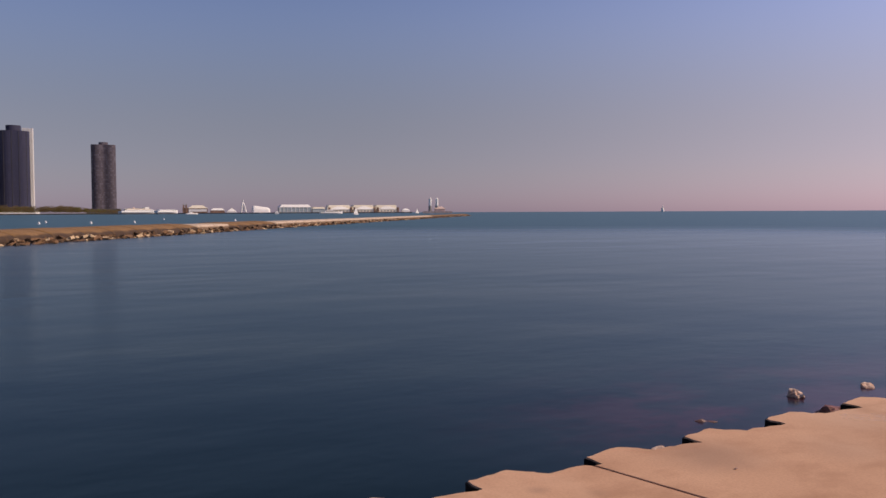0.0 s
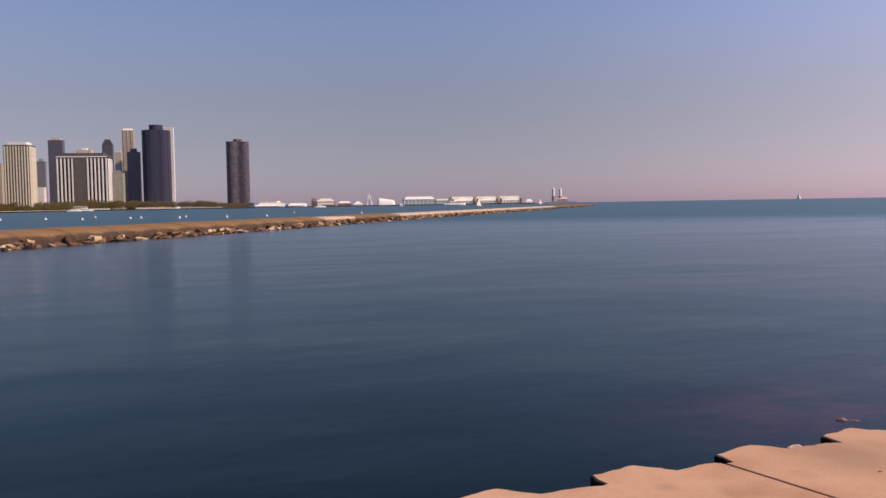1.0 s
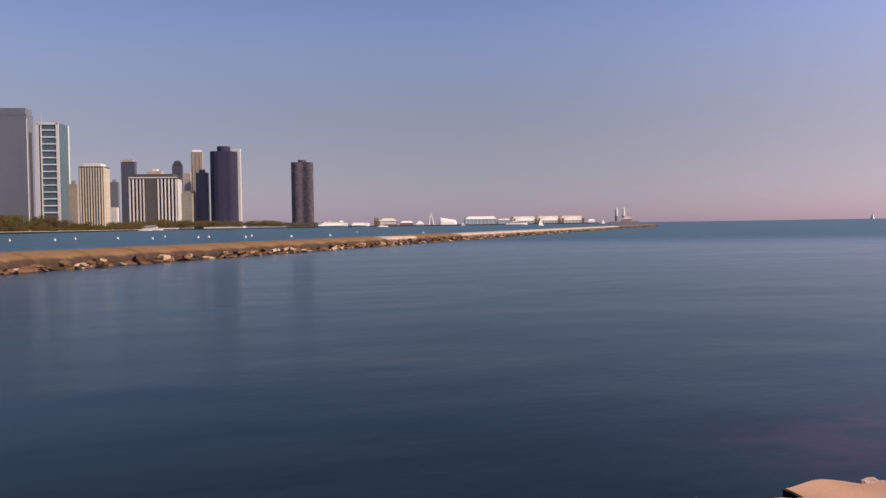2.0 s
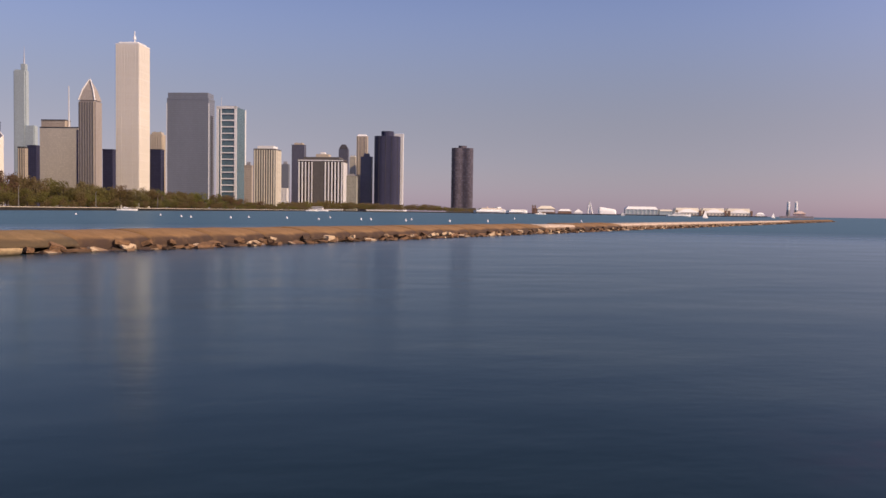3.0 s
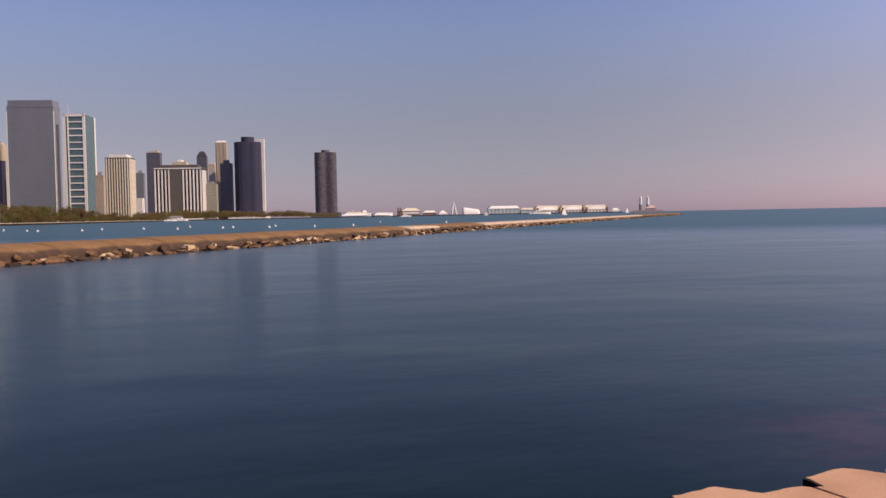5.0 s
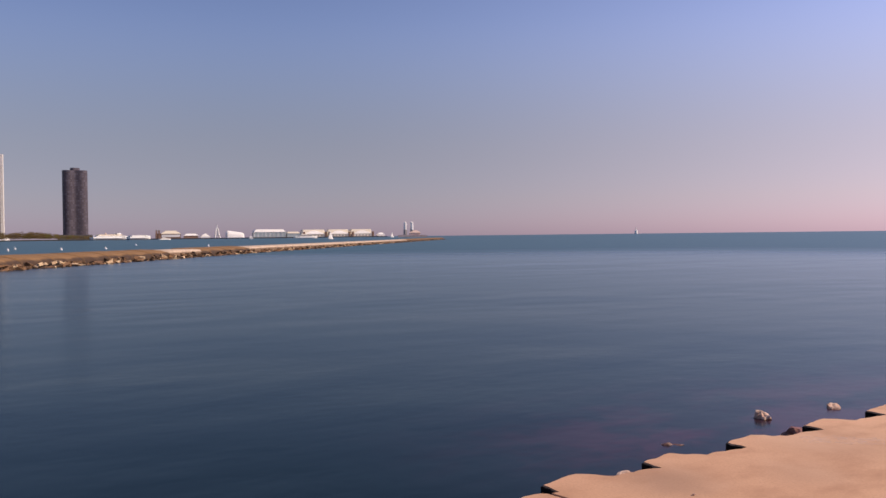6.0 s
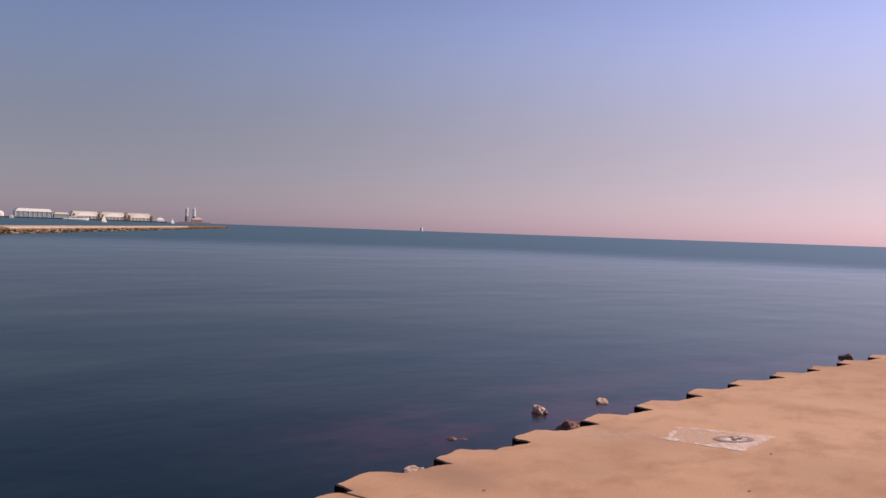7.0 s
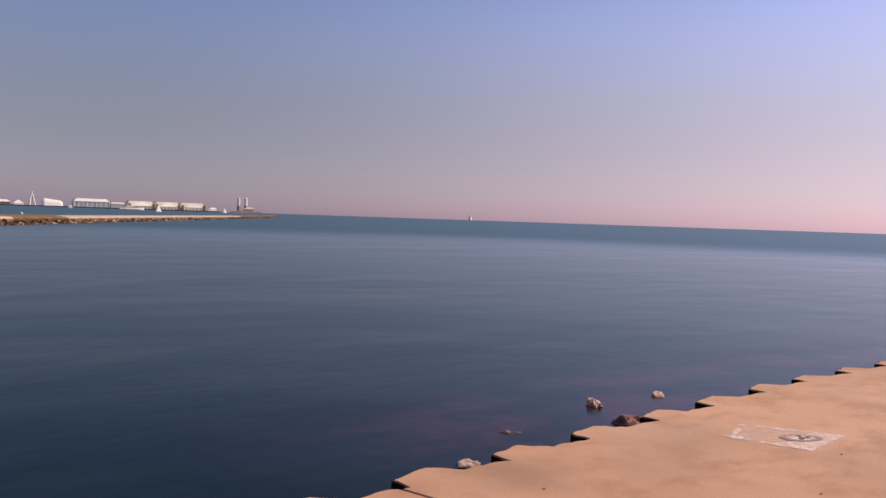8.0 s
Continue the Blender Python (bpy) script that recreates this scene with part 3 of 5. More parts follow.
breakwater = thing("breakwater", BW0.x, BW0.y, 0, 0, "long low breakwater of weathered tan concrete with limestone riprap", "breakwater")
SEG = 5.6
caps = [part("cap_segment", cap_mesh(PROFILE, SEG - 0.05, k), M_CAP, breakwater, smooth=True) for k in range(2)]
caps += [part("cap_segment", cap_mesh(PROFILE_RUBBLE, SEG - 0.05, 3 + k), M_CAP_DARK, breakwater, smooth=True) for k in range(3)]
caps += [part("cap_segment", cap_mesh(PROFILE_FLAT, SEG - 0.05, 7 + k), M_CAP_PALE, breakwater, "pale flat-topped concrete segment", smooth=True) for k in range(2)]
used = set()
for i in range(-9, 93):
    s = 2.0 + SEG * i
    pale = 83 < s < 96 or 118 < s < 330
    k = 5 + i % 2 if pale else i % 2 if s < 8 else 2 + i % 3
    p = BWD * s
    m = pose(p.x, p.y, 0.0, 0, 0, BW_TURN) @ Matrix.Translation((0, 0, 0.015 * math.sin(i * 2.3)))
    if k in used:
        ob = again("cap_segment", caps[k], breakwater, m)
        if pale:
            tagged(ob, "pale flat-topped concrete segment")
    else:
        caps[k].matrix_basis = m
        used.add(k)

# riprap along its foot
rng = random.Random(33)
shapes = []
for k in range(14):
    b = rock_bm(rng, 1.0, 1.0, 1.0, 2, 0.4, 2.0)
    me = bpy.data.meshes.new("stone")
    b.to_mesh(me)
    b.free()
    me.materials.append(M_STONE if k < 10 else M_STONE_PALE)
    shapes.append(me)


def stone_pose(rng, s):
    if s < 3:  # long flat slabs at the waterline
        w, v, z = rng.choice((0.9, 1.3, 1.7, 2.2)), rng.uniform(0.0, 0.35), rng.uniform(-0.02, 0.1)
        size = (w, rng.uniform(0.6, 0.9), rng.uniform(0.16, 0.36))
    elif rng.random() < 0.68:
        w, v, z = rng.choice((0.35, 0.45, 0.6, 0.75, 1.0, 1.4)), rng.uniform(-0.85 if s > 12 else -0.15, 0.45), rng.uniform(-0.12, 0.04)
        size = (w, rng.uniform(0.5, 0.9), rng.uniform(0.18, 0.36))
    else:
        w, v, z = rng.choice((0.3, 0.4, 0.55, 0.9)), rng.uniform(0.55, 1.0), rng.uniform(0.15, 0.38)
        size = (w, rng.uniform(0.35, 0.7), rng.uniform(0.15, 0.36))
    p = BWD * s + BWN * SIDE * v
    lean = 0.3 if s < 3 else 1.0
    turn = Euler((lean * rng.uniform(-0.45, 0.45), lean * rng.uniform(-0.35, 0.35), radians(BW_TURN) + rng.uniform(-0.45, 0.45)))
    return Matrix.LocRotScale((p.x, p.y, z), turn, size)


s, count = -52.0, 0
rest = bmesh.new()
while s < 520:
    s += rng.uniform(0.9, 2.4) if s < 2 else 3.6 if 3.0 < s < 6.0 else rng.uniform(0.15, 0.6)
    m = stone_pose(rng, s)
    me = rng.choice(shapes[10:] if s < 3 else shapes[:10])
    if -26 < s and count < 290:
        ob = new("stone", me)
        ob.parent, ob.matrix_basis = breakwater, m
        count += 1
    else:
        t = bmesh.new()
        t.from_mesh(me)
        t.transform(m)
        vs = [rest.verts.new(v.co) for v in t.verts]
        for f in t.faces:
            rest.faces.new([vs[v.index] for v in f.verts])
        t.free()
        if s > 200:
            s += 0.6
# a broken half pipe of concrete, its hollow turned up
bm = bmesh.new()
rings = []
for i in range(15):
    u = -1 + 2 * i / 14
    w = (1 - abs(u) ** 4) ** 0.5 * 0.75 + 0.25
    ring = [(0.42 * math.cos(a), 0.42 * math.sin(a)) for a in (math.pi + math.pi * j / 10 for j in range(11))]
    ring += [(0.32 * math.cos(a), 0.30 * math.sin(a)) for a in (2 * math.pi - math.pi * j / 10 for j in range(11))]
    rings.append([bm.verts.new((1.27 * u, y * w, z * (0.6 + 0.4 * w) + 0.01 * noise.noise((u * 4, y * 5, z * 5)))) for y, z in ring])
for p, q in zip(rings, rings[1:]):
    for i in range(22):
        bm.faces.new((p[i], p[(i + 1) % 22], q[(i + 1) % 22], q[i]))
bm.faces.new(rings[0])
bm.faces.new(rings[-1][::-1])
bmesh.ops.recalc_face_normals(bm, faces=bm.faces)
fallen = part("fallen_trough", bm, M_STONE_PALE, breakwater, "fallen half pipe of pale concrete", smooth=True)
fp = BWD * 4.8 + BWN * SIDE * -0.25
fallen.matrix_basis = pose(fp.x, fp.y, 0.36, 0, 0, BW_TURN + 4)
ob = part("riprap", rest, M_STONE, breakwater, "many tan limestone riprap stones")
tagged(ob, kind="stuff")

for s, v, z, size in ((0.25, 1.06, 0.70, 0.55), (-2.7, 0.95, 0.62, 0.26)):
    ob = part("spall", rock_bm(rng, size, size * 0.7, 0.05, 2, 0.7, 1.2), M_STONE_GREY, breakwater, "pale loose chip of concrete")
    q = BWD * s + BWN * SIDE * v
    ob.matrix_basis = pose(q.x, q.y, z, 42, 0, BW_TURN)

# ---- far shore ----
SH0, SHD = Vector((-331, -180, 0)), Vector((-0.982, 0.19, 0)).normalized()
SHN = Vector((SHD.y, -SHD.x, 0)) if SHD.x > 0 else Vector((-SHD.y, SHD.x, 0))  # inland, to the west


def shore(k, back, z=0.0):
    p = SH0 + SHD * k
    return p + SHN * back + Vector((0, 0, z))


LAND_Z = 1.9
coast = [shore(-420, 0), shore(0, 0), shore(690, 0), shore(1490, 0), Vector((-1900, 250, 0)), Vector((-1960, 430, 0)), Vector((-2160, 610, 0)), Vector((-2230, 680, 0))]
outline = [(p.x, p.y) for p in coast] + [(-4900, 1900), (-8500, 2500), (-8500, -5000), (400, -5000)]
ground = part("ground", add_prism(bmesh.new(), outline, -2, LAND_Z), M_GRASS)
bm = bmesh.new()
bm.from_mesh(ground.data)
bmesh.ops.recalc_face_normals(bm, faces=bm.faces)
bm.to_mesh(ground.data)
bm.free()
tagged(ground, "flat lakefront parkland with olive spring grass", "ground", kind="structure")

bm, bc = bmesh.new(), bmesh.new()
for a, c in zip(coast, coast[1:]):
    d = (c - a).normalized()
    n = Vector((d.y, -d.x, 0))
    if n.dot(Vector((0.9, 0.3, 0))) < 0:
        n = -n
    for tgt, o0, o1, z0, z1 in ((bm, 0.05, 0.5, -2, 1.72), (bc, -6.0, 0.7, 1.72, 2.12)) if a.x > -1700 else ((bm, 0.05, 0.5, -2, 1.85),):
        add_prism(tgt, [(q.x, q.y) for q in (a + n * o0, c + n * o0, c + n * o1, a + n * o1)], z0, z1)
for q in (bm, bc):
    bmesh.ops.recalc_face_normals(q, faces=q.faces)
tagged(part("seawall", bm, M_WALL), "dark stained concrete seawall along the park", "seawall", kind="structure")
tagged(part("seawall_path", bc, M_COPING), "pale concrete path along the seawall", "path", kind="structure")

# ---- city ----
GRID = 75.0


def tower(name, x, y, w, d, h, mat, label, piers=0, pier_mat=None, bands=0, band_mat=None, plant=0.5, plant_h=6.0, plant_mat=None, parapet=None, bevel=0.0, group="city skyline"):
    """A tower block: body, parapet, rooftop plant, and piers or floor bands where they show."""
    w, d = max(w, 8), max(d, 12)
    t = thing(name, x, y, LAND_Z - 0.3, GRID, label, "skyscraper" if h > 90 else "building", group)
    part("body", box_bm(-w / 2, w / 2, -d / 2, d / 2, 0, h - LAND_Z, bevel=bevel), mat, t)
    top = h - LAND_Z
    b = bmesh.new()
    for x0, x1, y0, y1 in ((-w / 2, w / 2, -d / 2 - 0.3, -d / 2 + 0.5), (-w / 2, w / 2, d / 2 - 0.5, d / 2 + 0.3), (-w / 2 - 0.3, -w / 2 + 0.5, -d / 2, d / 2), (w / 2 - 0.5, w / 2 + 0.3, -d / 2, d / 2)):
        add_box(b, x0, x1, y0, y1, top - 1.5, top + 1.1)
    part("parapet", b, parapet or mat, t)
    if plant:
        pl = part("rooftop_plant", box_bm(-w * plant / 2, w * plant / 2, -d * plant / 2, d * plant / 2, top, top + plant_h, bevel=0.4), plant_mat or M_PLANT, t)
        for u in (-0.28, 0.3):
            part("vent", box_bm(w * plant * u - 1.5, w * plant * u + 1.5, -2, 2, top + plant_h, top + plant_h + 2.2, bevel=0.3), M_PLANT, pl)
    if piers:
        pw = w / piers * 0.42
        p0 = None
        for i in range(piers):
            u = -w / 2 + (i + 0.5) * w / piers
            if p0 is None:
                p0 = part("pier", box_bm(-pw / 2, pw / 2, -0.9, 0.0, 0, top - 2), pier_mat, t)
                p0.location = (u, -d / 2, 0)
            else:
                again("pier", p0, t, pose(u, -d / 2, 0))
        n = max(2, round(d / (w / piers)))
        for i in range(n):
            v = -d / 2 + (i + 0.5) * d / n
            again("pier", p0, t, pose(w / 2, v, 0, 0, 0, 90))
    if bands:
        step = (top - 4) / bands
        b0 = None
        for i in range(bands):
            if b0 is None:
                b0 = part("floor_band", box_bm(-w / 2 - 0.5, w / 2 + 0.5, -d / 2 - 0.5, d / 2 + 0.5, -0.6, 0.6), band_mat, t)
                b0.location = (0, 0, 4)
            else:
                again("floor_band", b0, t, pose(0, 0, 4 + step * i))
    return t


F_BLUE = facade_mat("blue_glass", (0.11, 0.15, 0.19), (0.08, 0.115, 0.15), 4, 3, 0.6, 0.25, 0.5)
F_LEGACY = facade_mat("pale_blue_glass", (0.155, 0.205, 0.25), (0.11, 0.155, 0.20), 4, 3, 0.7, 0.25, 0.2)
F_DARK = facade_mat("dark_curtain_wall", (0.062, 0.058, 0.062), (0.03, 0.03, 0.035), 3.9, 2.2, 0.6, 0.3)
F_SMOKE = facade_mat("smoke_grey_wall", (0.090, 0.097, 0.096), (0.066, 0.073, 0.076), 3.9, 3, 0.55, 0.4, 0.5)
F_BROWN = facade_mat("grey_brown_wall", (0.125, 0.112, 0.10), (0.095, 0.088, 0.08), 3.9, 3, 0.55, 0.4, 0.5)
F_NAVY = facade_mat("navy_glass", (0.028, 0.028, 0.062), (0.018, 0.02, 0.05), 3.6, 4, 0.6, 0.3, 0.5)
F_CREAM = facade_mat("cream_stone", (0.57, 0.48, 0.36), (0.29, 0.24, 0.185), 4, 3, 0.45, 0.4, 0.45)
F_TAN = facade_mat("tan_stone", (0.46, 0.38, 0.30), (0.20, 0.17, 0.14), 3.8, 3.4, 0.5, 0.4, 0.6)
F_WHITE = facade_mat("white_granite", (0.80, 0.74, 0.64), (0.68, 0.62, 0.53), 3.9, 1.6, 0.6, 0.5, 0.3)
F_GREY = facade_mat("grey_glass", (0.185, 0.20, 0.235), (0.16, 0.175, 0.21), 4, 2.5, 0.6, 0.35, 0.12)
F_SILVER = facade_mat("silver_glass", (0.40, 0.46, 0.47), (0.32, 0.38, 0.39), 3.6, 3, 0.6, 0.2, 0.35)
F_TEAL = facade_mat("teal_glass", (0.10, 0.16, 0.19), (0.06, 0.11, 0.13), 3.6, 4, 0.65, 0.2, 0.6)
F_LPT = facade_mat("bronze_glass", (0.10, 0.078, 0.085), (0.045, 0.04, 0.062), 6.4, 5.0, 0.8, 0.3, 0.9, 0.075)
F_BEIGE = facade_mat("beige_limestone", (0.54, 0.48, 0.39), (0.45, 0.40, 0.32), 3.9, 2.4, 0.5, 0.5, 0.4)
F_DULL = facade_mat("weathered_pale_stone", (0.49, 0.43, 0.32), (0.26, 0.23, 0.19), 4.2, 2.6, 0.5, 0.5, 0.6)
F_GRID = facade_mat("framed_grid", (0.38, 0.36, 0.29), (0.17, 0.17, 0.145), 4.2, 3.4, 0.65, 0.4, 0.7)
F_HOTEL = facade_mat("dark_red_brown_glazing", (0.055, 0.036, 0.034), (0.03, 0.022, 0.024), 3.4, 3, 0.6, 0.35, 0.6)
F_SLATE = facade_mat("slate_blue_wall", (0.105, 0.105, 0.14), (0.07, 0.07, 0.10), 3.8, 3, 0.6, 0.35, 0.5)
F_PINK = facade_mat("pinkish_granite", (0.37, 0.32, 0.28), (0.24, 0.21, 0.19), 3.8, 2.6, 0.5, 0.4, 0.5)

tower("office_tower", -1544, -865, 34, 30, 165, F_BLUE, "blue glass office tower at the edge of the skyline")
tower("office_tower", -1636, -885, 20, 25, 168, F_DARK, "narrow dark glass tower behind the park")
tower("office_tower", -1289, -644, 37.4, 75.2, 157.3, F_SMOKE, "broad dark grey slab tower", plant=0)
leg = tower("glass_tower", -1430, -635, 34.6, 14, 228.6, F_LEGACY, "tall pale blue glass tower with stepped shoulders", plant=0)
part("shoulder", box_bm(17.4, 22.5, -4, 8, 0, 220), F_BLUE, leg)
part("shoulder", box_bm(-25, -17.4, -3, 8, 0, 179), F_BLUE, leg)
part("slot", box_bm(-5.5, -3.0, -7.6, -6.9, 60, 206), F_DARK, leg, "dark vertical slot")
tower("office_tower", -1335, -592, 30.3, 20, 147.7, F_NAVY, "dark tower in front of the pale glass tower", plant=0.5, plant_h=3)
tower("office_tower", -1503, -613, 31.1, 34, 142.8, F_SMOKE, "plain smoke grey office slab", plant=0)
tower("loft_building", -1354, -542, 15.1, 12, 91.5, F_DULL, "small white apartment block with bands", bands=6, band_mat=M_WHITE)
tower("office_tower", -1506, -558, 10.7, 12, 120.5, F_DARK, "slim dark tower with a white rooftop box", plant=0.7, plant_h=7, plant_mat=M_WHITE)
tower("office_tower", -1617, -559, 26.8, 14, 166.7, F_GRID, "tan gridded tower with a pale crown", plant=0.7, plant_h=6, plant_mat=F_CREAM)
tower("office_block", -1624, -534, 16.7, 14, 122, F_CREAM, "stepped cream stone building", plant=0.6, plant_h=8, plant_mat=F_CREAM)
tower("office_tower", -1898, -580, 43.2, 30.2, 170, F_NAVY, "black tower behind the sloped roof tower", plant=0)
tower("office_tower", -1793, -483, 13.1, 12, 113.9, F_DARK, "striped tower with pale stone piers", piers=3, pier_mat=F_CREAM, plant=0)
tower("office_tower", -1849, -478, 18.4, 13, 120.9, F_NAVY, "dark blue office block", plant=0)
tower("office_tower", -1930, -351, 21.6, 15.2, 121.9, F_NAVY, "dark blue office block beside the white tower", plant=0)
tower("office_tower", -2246, -295, 30.4, 21.3, 180, F_CREAM, "tan tower with a ribbed crown", piers=5, pier_mat=F_CREAM, plant=0.8, plant_h=7, plant_mat=F_CREAM)
tower("office_tower", -2085, -277, 29.3, 20.5, 134, F_NAVY, "dark purple glass block", plant=0)
tower("apartment_block", -1907, -65, 15.9, 12, 94.3, F_TAN, "plain tan apartment block above the trees")
tower("apartment_block", -2259, 14, 19.1, 13.3, 116.2, F_GREY, "plain grey apartment block in the skyline")
tower("low_building", -2006, 11, 13.5, 12, 49.5, F_WHITE, "low white building with dark windows", piers=4, pier_mat=M_WHITE, plant=0)
tower("apartment_tower", -2566, 54, 36.3, 25.4, 188, F_SLATE, "grey twin-topped apartment tower", plant=0.7, plant_h=6, plant_mat=F_CREAM)
tower("apartment_tower", -2449, 200, 16.9, 12, 150.6, F_BEIGE, "slim beige apartment tower", plant=0.8, plant_h=4, plant_mat=M_WHITE)
tower("apartment_tower", -2306, 184, 31.8, 22.3, 91.5, F_GRID, "low greenish glass apartment block")
tower("apartment_tower", -2382, 232, 30.3, 21.2, 147.9, F_SLATE, "grey-brown stepped apartment tower", plant=0.5, plant_h=9, plant_mat=F_SLATE)
tower("apartment_tower", -2408, 324, 23.9, 16.8, 214.6, M_WHITE, "white tower behind the dark curved tower", plant=0)
tower("museum", -1037, -558, 39.9, 38.1, 70.6, F_DULL, "cream stone museum block above the trees", plant=0.3, plant_h=4, plant_mat=M_WHITE)
tower("museum", -1088, -520, 68.8, 20, 69, F_DULL, "long cream stone museum wing with cornice", bands=3, band_mat=F_CREAM, plant=0.3, plant_h=5, plant_mat=M_WHITE)
tower("museum_wing", -1030, -514, 24, 12, 65.9, F_TEAL, "blue glass museum wing", plant=0, parapet=M_WHITE)
tower("low_building", -965, -431, 11.1, 12, 50, F_DULL, "white rooftop pavilion above the trees")
tower("low_building", -1208, -507, 20, 14, 69.9, F_DULL, "white classical pavilion above the trees", piers=5, pier_mat=F_CREAM)
tower("low_building", -1279, -467, 22, 14, 68, F_DULL, "cream low building above the trees", plant=0.6)
tower("low_building", -1285, -445, 20, 14, 66, F_DULL, "beige low building above the trees")

# cream tower with a rounded shoulder top
t = thing("office_tower", -1409, -542, LAND_Z - 0.3, GRID, "cream stone tower with chamfered shoulders", "skyscraper", "city skyline")
part("body", box_bm(-8.6, 8.6, -8, 8, 0, 112), F_CREAM, t)
part("crown", add_prism(bmesh.new(), [(-8.6, -8), (8.6, -8), (8.6, 8), (-8.6, 8)], 112, 125, 0.62), F_CREAM, t)
part("pier", box_bm(-8.9, -6.6, -8.6, -8.0, 0, 112), M_WHITE, t)
part("pier", box_bm(6.6, 8.9, -8.6, -8.0, 0, 112), M_WHITE, t)

# tower with a sloped diamond roof
t = thing("office_tower", -1844, -558, LAND_Z - 0.3, GRID, "white tower with a sloping diamond-shaped glass roof", "skyscraper", "city skyline")
b = bmesh.new()
w, d = 44, 26
base = [b.verts.new(v) for v in ((-w / 2, -d / 2, 0), (w / 2 - 8, -d / 2 - 8, 0), (w / 2, d / 2, 0), (-w / 2 + 6, d / 2, 0))]
tops = [b.verts.new(v) for v in ((-w / 2, -d / 2, 140), (w / 2 - 8, -d / 2 - 8, 108), (w / 2, d / 2, 136), (-w / 2 + 14, d / 2, 166))]
for i in range(4):
    b.faces.new((base[i], base[(i + 1) % 4], tops[(i + 1) % 4], tops[i]))
b.faces.new(tops)
bmesh.ops.recalc_face_normals(b, faces=b.faces)
rim = [v.co.copy() for v in tops]
part("body", b, F_WHITE, t)
b = bmesh.new()
b.faces.new([b.verts.new(v + Vector((0, -0.5, 0.8))) for v in rim])
ext = bmesh.ops.extrude_face_region(b, geom=b.faces[:])
bmesh.ops.translate(b, verts=[v for v in ext["geom"] if isinstance(v, bmesh.types.BMVert)], vec=(0, -0.2, 0.7))
bmesh.ops.recalc_face_normals(b, faces=b.faces)
roof = part("sloped_roof", b, F_SLATE, t, "grey sloping glass roof")
b = bmesh.new()
for i in range(4):
    add_tube(b, rim[i] + Vector((0, -0.8, 1.4)), rim[(i + 1) % 4] + Vector((0, -0.8, 1.4)), 0.9, 0.9, 6)
part("roof_rim", b, M_WHITE, roof, "white roof rim")

# tall silver tower with setbacks and a spire
t = thing("glass_tower", -2330, -630, LAND_Z - 0.3, GRID, "tall silver glass tower with setbacks and a spire", "skyscraper", "city skyline")
part("body", box_bm(-16, 16, -9, 9, 0, 336, bevel=3), F_SILVER, t)
part("setback", box_bm(12, 38, -8, 9, 0, 199, bevel=2), F_SILVER, t)
part("crown", box_bm(2, 14, -6, 6, 336, 350, bevel=1), F_SILVER, t)
part("spire", add_tube(add_tube(bmesh.new(), (8, 0, 350), (8, 0, 368), 2.2, 1.4), (8, 0, 368), (8, 0, 394), 1.2, 0.3), M_METAL, t)

# beige slab with a roof deck and a mast
t = tower("office_tower", -2030, -466, 86.1, 28.6, 172.8, F_BEIGE, "broad beige limestone slab tower with a roof mast", plant=0, parapet=F_DARK)
part("roof_deck", box_bm(-41, 12, -12, 12, 171, 186), F_TAN, t)
part("deck_rim", box_bm(-41.5, 12.5, -12.5, 12.5, 186, 188), F_DARK, t)
part("mast", add_tube(bmesh.new(), (15, 0, 170), (15, 0, 262), 1.6, 0.8), M_WHITE, t)
part("end_panel", box_bm(40, 43.4, -14.9, -14.2, 0, 166), F_NAVY, t, "dark end panel")

# tower with a chevron crown
t = thing("office_tower", -1884, -379, LAND_Z - 0.3, GRID, "slender grey granite tower with a pointed chevron crown", "skyscraper", "city skyline")
part("body", box_bm(-18, 18, -16.5, 16.5, 0, 215, bevel=3), F_PINK, t)
b = bmesh.new()
add_prism(b, [(-16.8, -15), (16.8, -15), (16.8, 15), (-16.8, 15)], 215, 236, 0.66)
add_prism(b, [(-11.0, -9.8), (11.0, -9.8), (11.0, 9.8), (-11.0, 9.8)], 236, 257, 0.08)
crown = part("crown", b, F_PINK, t)
for u in (-1, 1):
    for a, c in (((17.1 * u, -15.4, 215), (11.3 * u, -10.2, 236)), ((11.3 * u, -10.2, 236), (1.0 * u, -1.4, 258))):
        part("chevron_rib", add_tube(bmesh.new(), a, c, 1.3, 1.3, 6), M_WHITE, crown, "white chevron rib")
p0 = part("pier", box_bm(-0.7, 0.7, -0.9, 0, 0, 211), F_BROWN, t)
p0.location = (-13.5, -16.5, 0)
for i in range(1, 6):
    again("pier", p0, t, pose(-13.5 + 5.4 * i, -16.5, 0))
part("spire", add_tube(bmesh.new(), (0, 0, 255), (0, 0, 263), 0.8, 0.2), M_METAL, t)

# white granite tower
t = tower("white_tower", -2016, -317, 52, 55.8, 354, F_WHITE, "very tall plain white granite tower with a mast", piers=0, plant=0.8, plant_h=5, plant_mat=M_WHITE, parapet=M_WHITE)
p0 = part("pier", box_bm(-0.8, 0.8, -0.7, 0, 0, 350), F_WHITE, t)
p0.location = (-24.5, -27.9, 0)
for i in range(1, 15):
    again("pier", p0, t, pose(-24.5 + 3.5 * i, -27.9, 0))
for i in range(15):
    again("pier", p0, t, pose(26, -26 + 3.7 * i, 0, 0, 0, 90))
part("mast", add_tube(bmesh.new(), (4, 0, 352), (4, 0, 384), 2.0, 0.9), M_WHITE, t)
part("mast_drum", add_tube(bmesh.new(), (4, 0, 366), (4, 0, 373), 3.2, 3.0), M_WHITE, t)

